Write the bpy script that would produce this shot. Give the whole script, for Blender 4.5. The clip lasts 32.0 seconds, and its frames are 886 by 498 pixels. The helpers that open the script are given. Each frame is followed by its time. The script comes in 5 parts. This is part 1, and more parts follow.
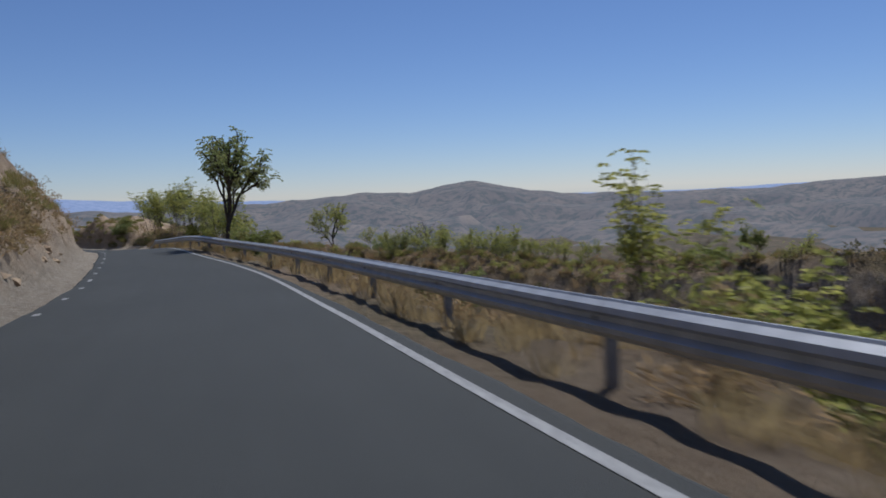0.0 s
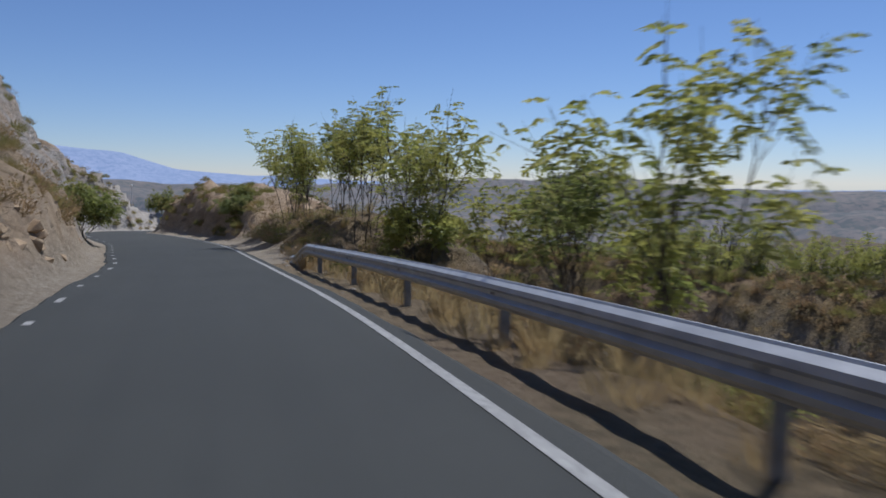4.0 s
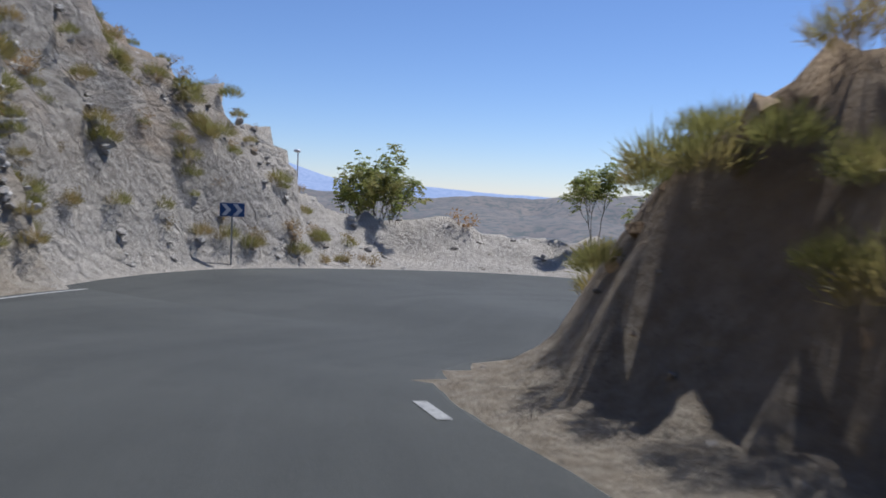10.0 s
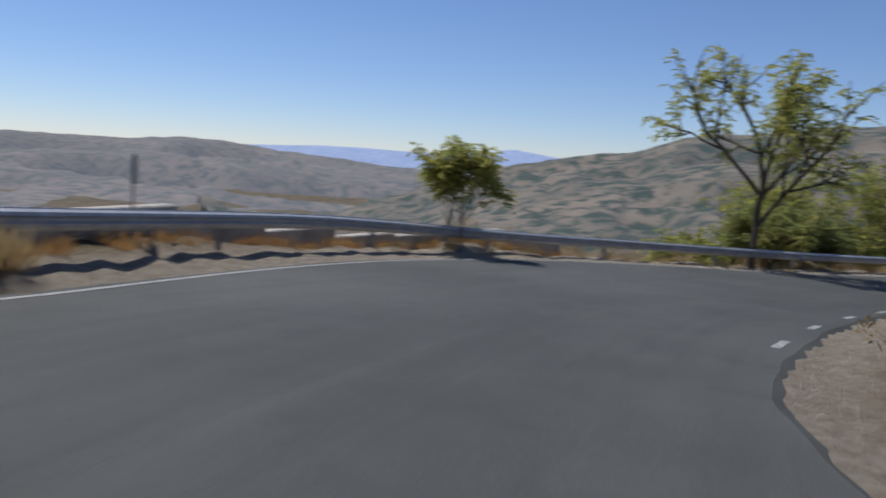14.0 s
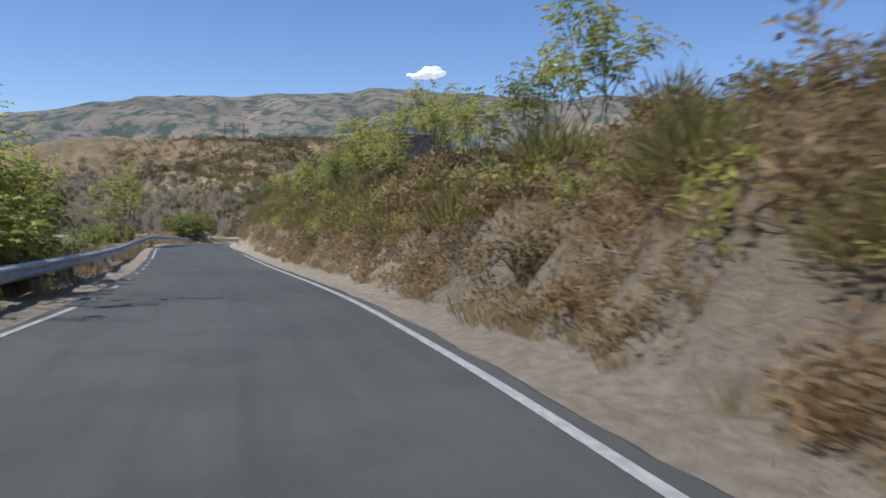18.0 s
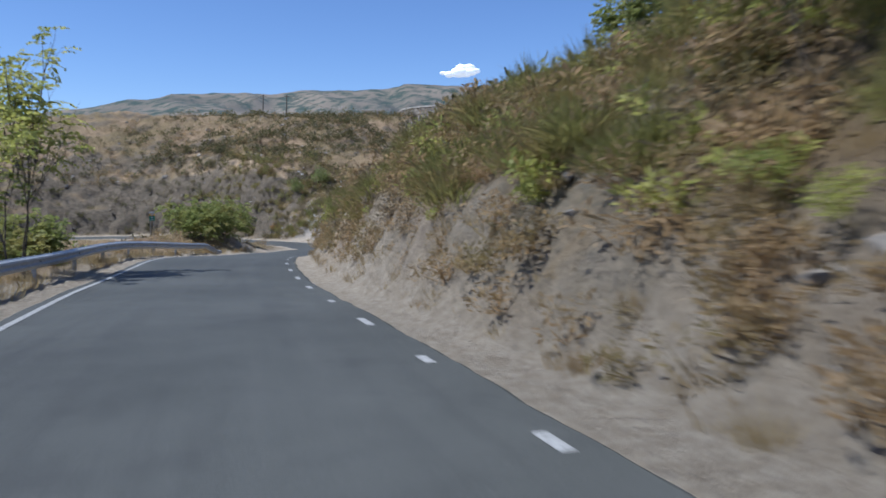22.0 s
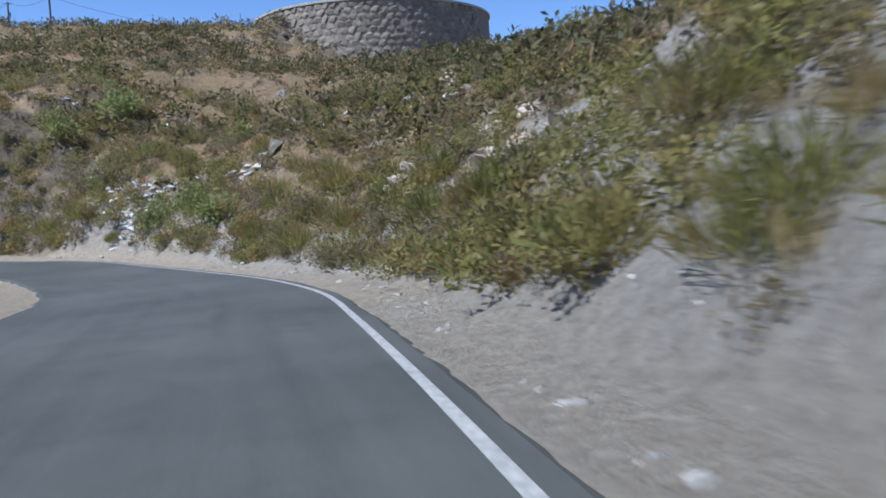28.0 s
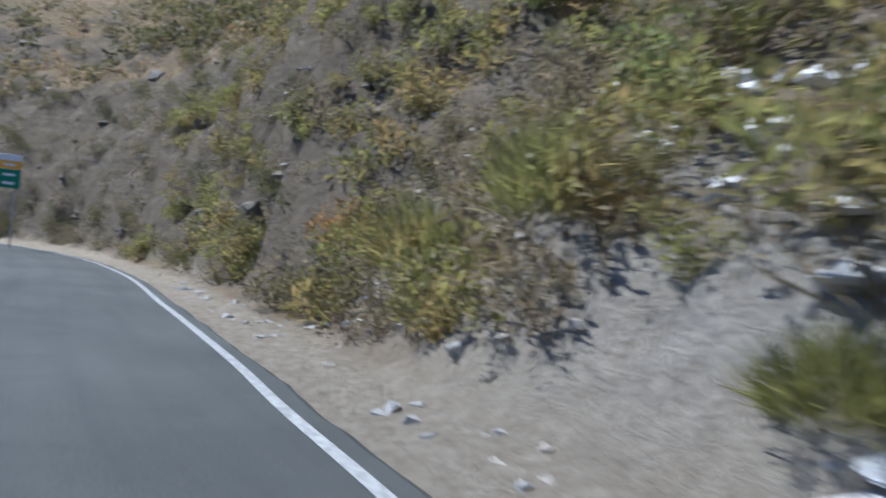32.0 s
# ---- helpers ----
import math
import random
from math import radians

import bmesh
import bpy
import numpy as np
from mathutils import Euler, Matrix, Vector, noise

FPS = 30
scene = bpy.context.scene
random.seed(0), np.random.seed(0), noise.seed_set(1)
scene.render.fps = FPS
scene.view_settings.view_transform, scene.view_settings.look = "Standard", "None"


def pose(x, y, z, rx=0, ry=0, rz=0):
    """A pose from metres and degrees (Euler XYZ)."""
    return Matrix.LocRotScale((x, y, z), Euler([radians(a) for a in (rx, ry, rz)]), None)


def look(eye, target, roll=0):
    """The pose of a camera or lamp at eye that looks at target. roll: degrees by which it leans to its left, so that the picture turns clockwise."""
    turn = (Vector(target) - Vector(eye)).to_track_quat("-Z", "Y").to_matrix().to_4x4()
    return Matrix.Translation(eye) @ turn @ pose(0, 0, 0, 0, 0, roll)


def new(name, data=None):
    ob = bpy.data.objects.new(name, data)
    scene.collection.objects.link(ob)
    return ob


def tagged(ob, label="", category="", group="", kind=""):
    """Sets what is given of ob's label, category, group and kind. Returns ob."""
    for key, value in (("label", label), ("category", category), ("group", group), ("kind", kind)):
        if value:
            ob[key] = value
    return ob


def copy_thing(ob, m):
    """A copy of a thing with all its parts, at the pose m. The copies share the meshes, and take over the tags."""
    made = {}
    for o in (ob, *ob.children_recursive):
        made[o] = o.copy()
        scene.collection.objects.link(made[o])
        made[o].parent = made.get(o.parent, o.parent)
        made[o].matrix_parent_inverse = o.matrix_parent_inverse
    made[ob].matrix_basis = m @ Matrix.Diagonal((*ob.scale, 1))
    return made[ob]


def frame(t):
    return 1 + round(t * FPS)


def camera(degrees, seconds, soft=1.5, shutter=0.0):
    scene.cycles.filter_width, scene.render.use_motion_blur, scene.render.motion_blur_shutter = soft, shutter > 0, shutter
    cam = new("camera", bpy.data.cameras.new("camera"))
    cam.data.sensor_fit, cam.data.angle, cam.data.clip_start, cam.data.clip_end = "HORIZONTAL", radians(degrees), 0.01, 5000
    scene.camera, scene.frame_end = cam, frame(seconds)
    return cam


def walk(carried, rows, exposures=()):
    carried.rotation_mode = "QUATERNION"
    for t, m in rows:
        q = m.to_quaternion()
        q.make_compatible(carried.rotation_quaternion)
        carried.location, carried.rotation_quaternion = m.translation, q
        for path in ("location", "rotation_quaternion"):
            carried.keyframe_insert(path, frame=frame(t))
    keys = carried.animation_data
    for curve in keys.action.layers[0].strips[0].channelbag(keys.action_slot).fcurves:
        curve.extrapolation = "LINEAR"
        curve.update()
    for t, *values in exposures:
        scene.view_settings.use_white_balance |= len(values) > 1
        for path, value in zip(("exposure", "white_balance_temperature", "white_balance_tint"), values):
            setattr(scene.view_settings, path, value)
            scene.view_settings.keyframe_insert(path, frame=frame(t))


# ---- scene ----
EXPOSURES = [(0.0, -0.2, 5700, 12), (2.5, -0.17, 5700, 12), (5.0, 0.18, 5700, 12), (7.0, 0.45, 5700, 12), (9.5, 0.5, 5750, 12), (11.0, -0.02, 5750, 12), (12.0, 0.03, 5850, 12), (13.0, 0.15, 6000, 12), (15.0, 0.18, 6000, 12), (18.0, 0.6, 5850, 11), (20.0, 0.72, 5700, 10), (23.0, 0.6, 5350, 10), (25.0, 0.7, 5300, 10), (28.0, 0.85, 5400, 9), (30.0, 1.05, 5250, 9), (32.0, 1.02, 5300, 8)]
cam = camera(60.46, 32.0, soft=1.7, shutter=0.35)
PATH = [
    (0.0, pose(7.673, -47.485, 2.974, 85.68, 2.06, -13.03)),
    (0.5, pose(7.271, -41.658, 2.776, 85.90, 1.03, -11.74)),
    (1.0, pose(6.771, -36.005, 2.490, 85.91, 0.58, -10.25)),
    (1.5, pose(6.086, -30.266, 2.364, 86.02, 0.15, -8.62)),
    (2.0, pose(5.385, -25.021, 2.195, 85.82, 0.36, -6.93)),
    (2.5, pose(4.473, -19.885, 1.994, 85.76, 0.62, -5.37)),
    (4.5, pose(-0.115, -0.511, 1.560, 84.39, -0.71, -4.19)),
    (5.0, pose(-1.473, 4.671, 1.192, 84.20, -0.53, -4.10)),
    (5.5, pose(-2.750, 9.816, 0.908, 84.52, -0.30, -3.30)),
    (6.0, pose(-4.113, 15.107, 0.625, 85.07, -0.27, -1.95)),
    (6.5, pose(-5.823, 20.497, 0.282, 85.47, -1.15, -0.26)),
    (7.0, pose(-7.430, 25.683, -0.056, 86.49, -2.59, 1.62)),
    (7.5, pose(-9.355, 30.921, -0.345, 87.05, -3.49, 3.46)),
    (8.0, pose(-11.167, 35.684, -0.556, 87.42, -3.96, 5.39)),
    (8.5, pose(-12.974, 39.965, -0.714, 87.37, -3.35, 7.45)),
    (9.0, pose(-14.586, 43.640, -0.875, 87.12, -2.96, 8.64)),
    (9.5, pose(-16.003, 46.728, -0.998, 86.52, -2.68, 8.11)),
    (10.0, pose(-17.068, 49.192, -1.032, 85.55, -2.64, 6.42)),
    (10.5, pose(-18.074, 52.038, -1.112, 84.50, -2.58, 3.53)),
    (11.0, pose(-18.844, 54.505, -1.317, 83.67, -1.73, -2.92)),
    (11.5, pose(-18.964, 57.281, -1.639, 83.79, -0.98, -12.96)),
    (12.0, pose(-18.380, 59.448, -1.965, 84.05, -0.65, -21.40)),
    (12.5, pose(-17.605, 61.267, -2.072, 84.30, -0.43, -28.57)),
    (13.0, pose(-17.220, 64.438, -2.110, 83.61, -0.37, -44.23)),
    (13.5, pose(-15.350, 67.432, -2.426, 83.37, -1.94, -63.22)),
    (14.0, pose(-12.212, 68.812, -2.668, 83.39, -3.26, -80.23)),
    (14.5, pose(-9.073, 69.440, -2.839, 84.18, -2.98, -96.98)),
    (15.0, pose(-6.293, 68.462, -3.060, 84.39, -1.66, -109.97)),
    (15.5, pose(-3.626, 67.692, -3.210, 84.61, -0.27, -119.58)),
    (17.5, pose(9.819, 60.644, -4.349, 85.27, -0.49, -142.92)),
    (18.0, pose(13.589, 57.620, -4.577, 85.34, -0.54, -145.03)),
    (18.5, pose(17.053, 54.748, -4.861, 85.25, -1.21, -145.41)),
    (19.0, pose(20.709, 51.972, -5.243, 84.91, -1.18, -145.71)),
    (19.5, pose(24.125, 49.327, -5.468, 84.95, -0.79, -145.37)),
    (20.0, pose(27.456, 46.513, -5.563, 85.33, -0.54, -144.80)),
    (20.5, pose(31.334, 43.423, -5.869, 85.05, -0.09, -144.14)),
    (21.0, pose(35.586, 40.254, -6.210, 85.12, -0.10, -143.42)),
    (21.5, pose(39.847, 37.080, -6.508, 85.32, -0.13, -142.82)),
    (22.0, pose(43.985, 34.041, -6.774, 85.26, -0.39, -142.66)),
    (22.5, pose(47.741, 31.170, -7.026, 85.09, -0.49, -142.79)),
    (23.0, pose(51.203, 28.451, -7.238, 84.96, -0.13, -143.06)),
    (23.5, pose(54.686, 25.815, -7.512, 84.28, 0.29, -143.56)),
    (24.0, pose(58.061, 23.219, -7.729, 84.38, 0.60, -144.44)),
    (24.5, pose(61.139, 20.685, -7.927, 84.77, 0.35, -145.65)),
    (25.0, pose(64.232, 18.135, -8.074, 84.94, -0.38, -147.31)),
    (25.5, pose(67.221, 15.501, -8.289, 84.88, -0.18, -148.86)),
    (26.5, pose(73.462, 8.928, -8.991, 84.32, 1.25, -151.80)),
    (27.5, pose(79.356, 0.824, -9.829, 83.75, 2.68, -154.78)),
    (28.0, pose(82.461, -2.960, -10.182, 83.89, 2.77, -155.75)),
    (28.5, pose(85.504, -6.699, -10.538, 84.08, 2.32, -155.96)),
    (29.0, pose(88.739, -10.524, -10.853, 84.18, 0.99, -155.63)),
    (29.5, pose(91.788, -13.954, -11.187, 84.60, -0.43, -154.49)),
    (30.0, pose(94.846, -17.210, -11.481, 85.25, -1.06, -153.01)),
    (30.5, pose(98.285, -19.831, -11.739, 86.52, -1.80, -148.56)),
    (31.0, pose(101.393, -21.720, -11.950, 87.49, -3.07, -140.06)),
    (31.5, pose(104.948, -23.188, -12.058, 88.53, -4.70, -133.28)),
    (32.0, pose(108.240, -24.422, -12.106, 89.16, -6.00, -123.02)),
]
walk(cam, PATH, EXPOSURES)

# ---- light ----
SUN_AZ, SUN_EL = radians(38), radians(58)
world = bpy.data.worlds.new("sky_world")
scene.world = world
world.use_nodes = True
wn, wl = world.node_tree.nodes, world.node_tree.links
sky = wn.new("ShaderNodeTexSky")
sky.sky_type = "NISHITA"
sky.sun_disc = False
sky.sun_elevation, sky.sun_rotation = SUN_EL, SUN_AZ
sky.altitude, sky.air_density, sky.dust_density, sky.ozone_density = 1200, 1.0, 0.0, 5.0
hue = wn.new("ShaderNodeMix")
hue.data_type, hue.blend_type = "RGBA", "MULTIPLY"
hue.inputs[0].default_value = 1.0
hue.inputs[7].default_value = (1.0, 0.96, 1.02, 1)
wl.new(sky.outputs[0], hue.inputs[6])
wl.new(hue.outputs[2], wn["Background"].inputs[0])
wn["Background"].inputs[1].default_value = 0.078
sun = new("sun", bpy.data.lights.new("sun", "SUN"))
sun.data.energy, sun.data.angle, sun.data.color = 3.9, radians(0.6), (1.0, 0.94, 0.845)
sun_dir = Vector((math.sin(SUN_AZ) * math.cos(SUN_EL), math.cos(SUN_AZ) * math.cos(SUN_EL), math.sin(SUN_EL)))
sun.matrix_world = look(sun_dir * 200, (0, 0, 0))
scene.view_settings.exposure = -0.1


# ---- small tools ----
def fnoise(x, y, z, seed=0):
    """Smooth value noise in -1..1 over numpy arrays."""
    x, y, z = np.broadcast_arrays(np.asarray(x, float), np.asarray(y, float), np.asarray(z, float))
    xi, yi, zi = np.floor(x).astype(np.int64), np.floor(y).astype(np.int64), np.floor(z).astype(np.int64)
    fx, fy, fz = x - xi, y - yi, z - zi
    fx, fy, fz = (f * f * (3 - 2 * f) for f in (fx, fy, fz))
    def h(i, j, k):
        n = (i * 374761393 + j * 668265263 + k * 2147483647 + seed * 974634721) & 0xFFFFFFFF
        n = ((n ^ (n >> 13)) * 1274126177) & 0xFFFFFFFF
        return ((n ^ (n >> 16)) & 0xFFFF) / 32767.5 - 1
    out = 0
    for di in (0, 1):
        for dj in (0, 1):
            for dk in (0, 1):
                w = (fx if di else 1 - fx) * (fy if dj else 1 - fy) * (fz if dk else 1 - fz)
                out = out + w * h(xi + di, yi + dj, zi + dk)
    return out


def fbm(x, y, z, octaves=4, seed=0):
    out, amp, fr = 0, 1.0, 1.0
    for o in range(octaves):
        out = out + amp * fnoise(x * fr, y * fr, z * fr, seed + o)
        amp, fr = amp * 0.5, fr * 2.03
    return out


def smooth(a, b, v):
    t = np.clip((v - a) / (b - a), 0, 1)
    return t * t * (3 - 2 * t)


def mesh_of(name, verts, faces, material, smooth_shade=False):
    me = bpy.data.meshes.new(name)
    verts = np.asarray(verts, np.float32)
    faces = np.asarray(faces, np.int32)
    k = faces.shape[1]
    me.vertices.add(len(verts))
    me.vertices.foreach_set("co", verts.ravel())
    me.loops.add(faces.size)
    me.loops.foreach_set("vertex_index", faces.ravel())
    me.polygons.add(len(faces))
    me.polygons.foreach_set("loop_start", np.arange(len(faces), dtype=np.int32) * k)
    me.polygons.foreach_set("use_smooth", np.full(len(faces), smooth_shade))
    me.update(calc_edges=True)
    for m in material if isinstance(material, (list, tuple)) else [material]:
        me.materials.append(m)
    return me


def tint(me, name, values):
    a = me.attributes.new(name, "FLOAT", "POINT")
    a.data.foreach_set("value", np.asarray(values, np.float32))


def part(name, bm, material, parent=None, label=""):
    """Links a bmesh as one mesh object under a thing or a part."""
    if isinstance(bm, bpy.types.Mesh):
        me = bm
    else:
        me = bpy.data.meshes.new(name)
        bm.to_mesh(me)
        bm.free()
        me.materials.append(material)
    ob = new(name, me)
    if parent is not None:
        ob.parent = parent
    if label:
        tagged(ob, label)
    return ob


def thing(name, label, category, group="", at=(0, 0, 0), rz=0.0, kind=""):
    ob = new(name)
    ob.empty_display_size = 0.1
    ob.matrix_basis = pose(*at, 0, 0, rz)
    return tagged(ob, label, category, group, kind)


def box(bm, m, sx, sy, sz, bevel=0.0):
    r = bmesh.ops.create_cube(bm, size=1.0, matrix=m @ Matrix.Diagonal((sx, sy, sz, 1)))
    if bevel:
        es = {e for v in r["verts"] for e in v.link_edges}
        bmesh.ops.bevel(bm, geom=list(es), offset=bevel, segments=1, affect="EDGES")
    return bm


def cyl(bm, a, b, r0, r1, n=8):
    a, b = Vector(a), Vector(b)
    m = Matrix.Translation((a + b) / 2) @ (b - a).to_track_quat("Z", "Y").to_matrix().to_4x4()
    bmesh.ops.create_cone(bm, cap_ends=True, segments=n, radius1=r0, radius2=r1, depth=(b - a).length, matrix=m)
    return bm


# ---- materials ----
class Nodes:
    def __init__(self, name, rough=0.9, metal=0.0, spec=0.3):
        self.m = bpy.data.materials.new(name)
        self.m.use_nodes = True
        self.t = self.m.node_tree
        self.b = self.t.nodes["Principled BSDF"]
        self.b.inputs["Roughness"].default_value = rough
        self.b.inputs["Metallic"].default_value = metal
        self.b.inputs["Specular IOR Level"].default_value = spec
        self.pos = self.add("ShaderNodeNewGeometry").outputs["Position"]

    def add(self, kind, **settings):
        n = self.t.nodes.new(kind)
        for k, v in settings.items():
            n.inputs[k.replace("_", " ")].default_value = v
        return n

    def link(self, a, b):
        self.t.links.new(a, b)
        return self

    def noise(self, scale, detail=4.0, rough=0.6, squeeze=(0.35, 0.65), stretch=(1, 1, 1)):
        n = self.add("ShaderNodeTexNoise", Scale=scale, Detail=detail, Roughness=rough)
        src = self.pos
        if stretch != (1, 1, 1):
            mp = self.add("ShaderNodeMapping", Scale=stretch)
            self.link(self.pos, mp.inputs[0])
            src = mp.outputs[0]
        self.link(src, n.inputs["Vector"])
        return self.ramp(n.outputs["Fac"], *squeeze)

    def ramp(self, src, lo, hi):
        r = self.add("ShaderNodeMapRange")
        self.link(src, r.inputs["Value"])
        r.inputs["From Min"].default_value, r.inputs["From Max"].default_value = lo, hi
        return r.outputs["Result"]

    def attr(self, name):
        n = self.add("ShaderNodeAttribute")
        n.attribute_name = name
        return n.outputs["Fac"]

    def random(self):
        return self.add("ShaderNodeObjectInfo").outputs["Random"]

    def island(self):
        return self.add("ShaderNodeNewGeometry").outputs["Random Per Island"]

    def mix(self, fac, a, b):
        n = self.add("ShaderNodeMix")
        n.data_type = "RGBA"
        for i, v in ((0, fac), (6, a), (7, b)):
            if isinstance(v, bpy.types.NodeSocket):
                self.link(v, n.inputs[i])
            else:
                n.inputs[i].default_value = (*v, 1) if isinstance(v, tuple) else v
        return n.outputs[2]

    def mul(self, a, b):
        n = self.add("ShaderNodeMath")
        n.operation = "MULTIPLY"
        for i, v in enumerate((a, b)):
            if isinstance(v, bpy.types.NodeSocket):
                self.link(v, n.inputs[i])
            else:
                n.inputs[i].default_value = v
        return n.outputs[0]

    def color(self, c):
        if isinstance(c, tuple):
            self.b.inputs["Base Color"].default_value = (*c, 1)
        else:
            self.link(c, self.b.inputs["Base Color"])
        return self

    def bump(self, height, strength=0.5, distance=0.05):
        n = self.add("ShaderNodeBump", Strength=strength, Distance=distance)
        self.link(height, n.inputs["Height"])
        self.link(n.outputs[0], self.b.inputs["Normal"])
        return self


def simple(name, a, b, scale=3.0, rough=0.85, metal=0.0, bump=0.3, spec=0.3, vary=0.0):
    n = Nodes(name, rough, metal, spec)
    f = n.noise(scale, 5)
    c = n.mix(f, a, b)
    if vary:
        c = n.mix(n.mul(n.random(), vary), c, tuple(v * 0.35 for v in a))
    n.color(c)
    if bump:
        n.bump(n.noise(scale * 6, 4), bump, 0.02)
    return n.m


def leaf_material(name, a, b, c):
    n = Nodes(name, 0.55, 0, 0.35)
    col = n.mix(n.island(), a, b)
    col = n.mix(n.noise(0.9, 2, 0.5, (0.45, 0.7)), col, c)
    n.color(col)
    tr = n.add("ShaderNodeBsdfTranslucent")
    n.link(col, tr.inputs["Color"])
    mx = n.add("ShaderNodeMixShader")
    mx.inputs[0].default_value = 0.6
    n.link(n.b.outputs[0], mx.inputs[1])
    n.link(tr.outputs[0], mx.inputs[2])
    out = [x for x in n.t.nodes if x.type == "OUTPUT_MATERIAL"][0]
    n.link(mx.outputs[0], out.inputs[0])
    return n.m


def ground_material():
    """Dry earth, scrub litter, pale rock and sand, told apart by the kind of ground and its steepness."""
    n = Nodes("hill_ground", 0.95, 0, 0.15)
    big, mid, fine = n.noise(0.14, 5), n.noise(0.9, 6, 0.65), n.noise(6.0, 6, 0.7)
    earth = n.mix(mid, (0.17, 0.115, 0.068), (0.285, 0.205, 0.125))
    earth = n.mix(n.mul(fine, 0.55), earth, (0.31, 0.235, 0.15))
    scrub = n.mix(fine, (0.10, 0.085, 0.05), (0.27, 0.20, 0.105))
    soil = n.mix(n.ramp(big, 0.2, 0.8), earth, scrub)
    rock = n.mix(n.noise(1.6, 7, 0.7, (0.3, 0.7), (1, 1, 2.2)), (0.20, 0.185, 0.165), (0.55, 0.51, 0.455))
    rock = n.mix(n.mul(n.noise(0.5, 4, 0.6, (0.45, 0.7)), 0.5), rock, (0.42, 0.28, 0.16))
    rock = n.mix(n.noise(9.0, 3, 0.6, (0.62, 0.72)), rock, (0.10, 0.09, 0.08))
    brown = n.mix(mid, (0.34, 0.245, 0.155), (0.53, 0.40, 0.265))
    brown = n.mix(n.noise(0.7, 5, 0.7, (0.56, 0.68)), brown, (0.50, 0.40, 0.29))
    sand = n.mix(fine, (0.30, 0.25, 0.185), (0.45, 0.39, 0.305))
    sand = n.mix(n.noise(22.0, 3, 0.6, (0.6, 0.7)), sand, (0.24, 0.21, 0.18))
    scree = n.mix(n.noise(5.0, 6, 0.75), (0.27, 0.25, 0.22), (0.46, 0.43, 0.385))
    scree = n.mix(n.noise(15.0, 3, 0.6, (0.6, 0.72)), scree, (0.15, 0.13, 0.115))
    c = n.mix(n.attr("rock"), soil, rock)
    c = n.mix(n.attr("brown"), c, brown)
    c = n.mix(n.attr("scree"), c, scree)
    c = n.mix(n.attr("sand"), c, sand)
    chalk = n.mix(fine, (0.40, 0.36, 0.305), (0.56, 0.515, 0.45))
    chalk = n.mix(n.noise(18.0, 3, 0.6, (0.6, 0.72)), chalk, (0.27, 0.24, 0.20))
    c = n.mix(n.attr("chalk"), c, chalk)
    # darker tone for the steep right-hand face of the last stretch
    slate = n.mix(n.noise(1.3, 6, 0.7, (0.3, 0.7), (1, 1, 1.8)), (0.07, 0.058, 0.042), (0.185, 0.152, 0.112))
    c = n.mix(n.attr("slate"), c, slate)
    valley = n.mix(n.noise(0.03, 6, 0.65), (0.085, 0.066, 0.045), (0.17, 0.128, 0.084))
    valley = n.mix(n.noise(0.12, 4, 0.6, (0.52, 0.6)), valley, (0.08, 0.088, 0.05))
    c = n.mix(n.attr("valley"), c, valley)
    n.color(c)
    crack = n.add("ShaderNodeTexVoronoi", Scale=1.3)
    crack.feature = "DISTANCE_TO_EDGE"
    warp = n.add("ShaderNodeTexNoise", Scale=1.7, Detail=5.0)
    n.link(n.pos, warp.inputs["Vector"])
    blend = n.add("ShaderNodeVectorMath", )
    blend.operation = "MULTIPLY_ADD"
    blend.inputs[1].default_value = (0.9, 0.9, 0.9)
    n.link(warp.outputs["Color"], blend.inputs[0])
    n.link(n.pos, blend.inputs[2])
    n.link(blend.outputs[0], crack.inputs["Vector"])
    relief = n.add("ShaderNodeMath")
    relief.operation = "ADD"
    n.link(n.noise(3.5, 8, 0.75, (0.2, 0.8)), relief.inputs[0])
    n.link(n.mul(n.ramp(crack.outputs["Distance"], 0.0, 0.22), n.mul(n.attr("rock"), 0.6)), relief.inputs[1])
    n.bump(relief.outputs[0], 1.0, 0.16)
    return n.m


def asphalt_material():
    n = Nodes("asphalt", 0.82, 0, 0.35)
    c = n.mix(n.noise(0.25, 4), (0.047, 0.050, 0.046), (0.073, 0.076, 0.070))
    c = n.mix(n.mul(n.noise(60, 3, 0.7, (0.5, 0.75)), 0.45), c, (0.15, 0.145, 0.14))
    c = n.mix(n.mul(n.noise(1.1, 3, 0.6, (0.55, 0.75)), 0.4), c, (0.035, 0.036, 0.036))
    xyz = n.add("ShaderNodeCombineXYZ")
    n.link(n.mul(n.attr("along"), 0.05), xyz.inputs[0])
    n.link(n.attr("across"), xyz.inputs[1])
    streak = n.add("ShaderNodeTexNoise", Scale=2.2, Detail=5.0, Roughness=0.6)
    n.link(xyz.outputs[0], streak.inputs["Vector"])
    c = n.mix(n.mul(n.ramp(streak.outputs["Fac"], 0.5, 0.72), 0.35), c, (0.030, 0.031, 0.031))
    c = n.mix(n.mul(n.ramp(streak.outputs["Fac"], 0.45, 0.28), 0.22), c, (0.105, 0.105, 0.10))
    c = n.mix(n.mul(n.ramp(n.attr("along"), 162, 105), 0.7), c, (0.028, 0.031, 0.029))
    n.color(c)
    n.bump(n.noise(90, 3, 0.7), 0.35, 0.01)
    return n.m


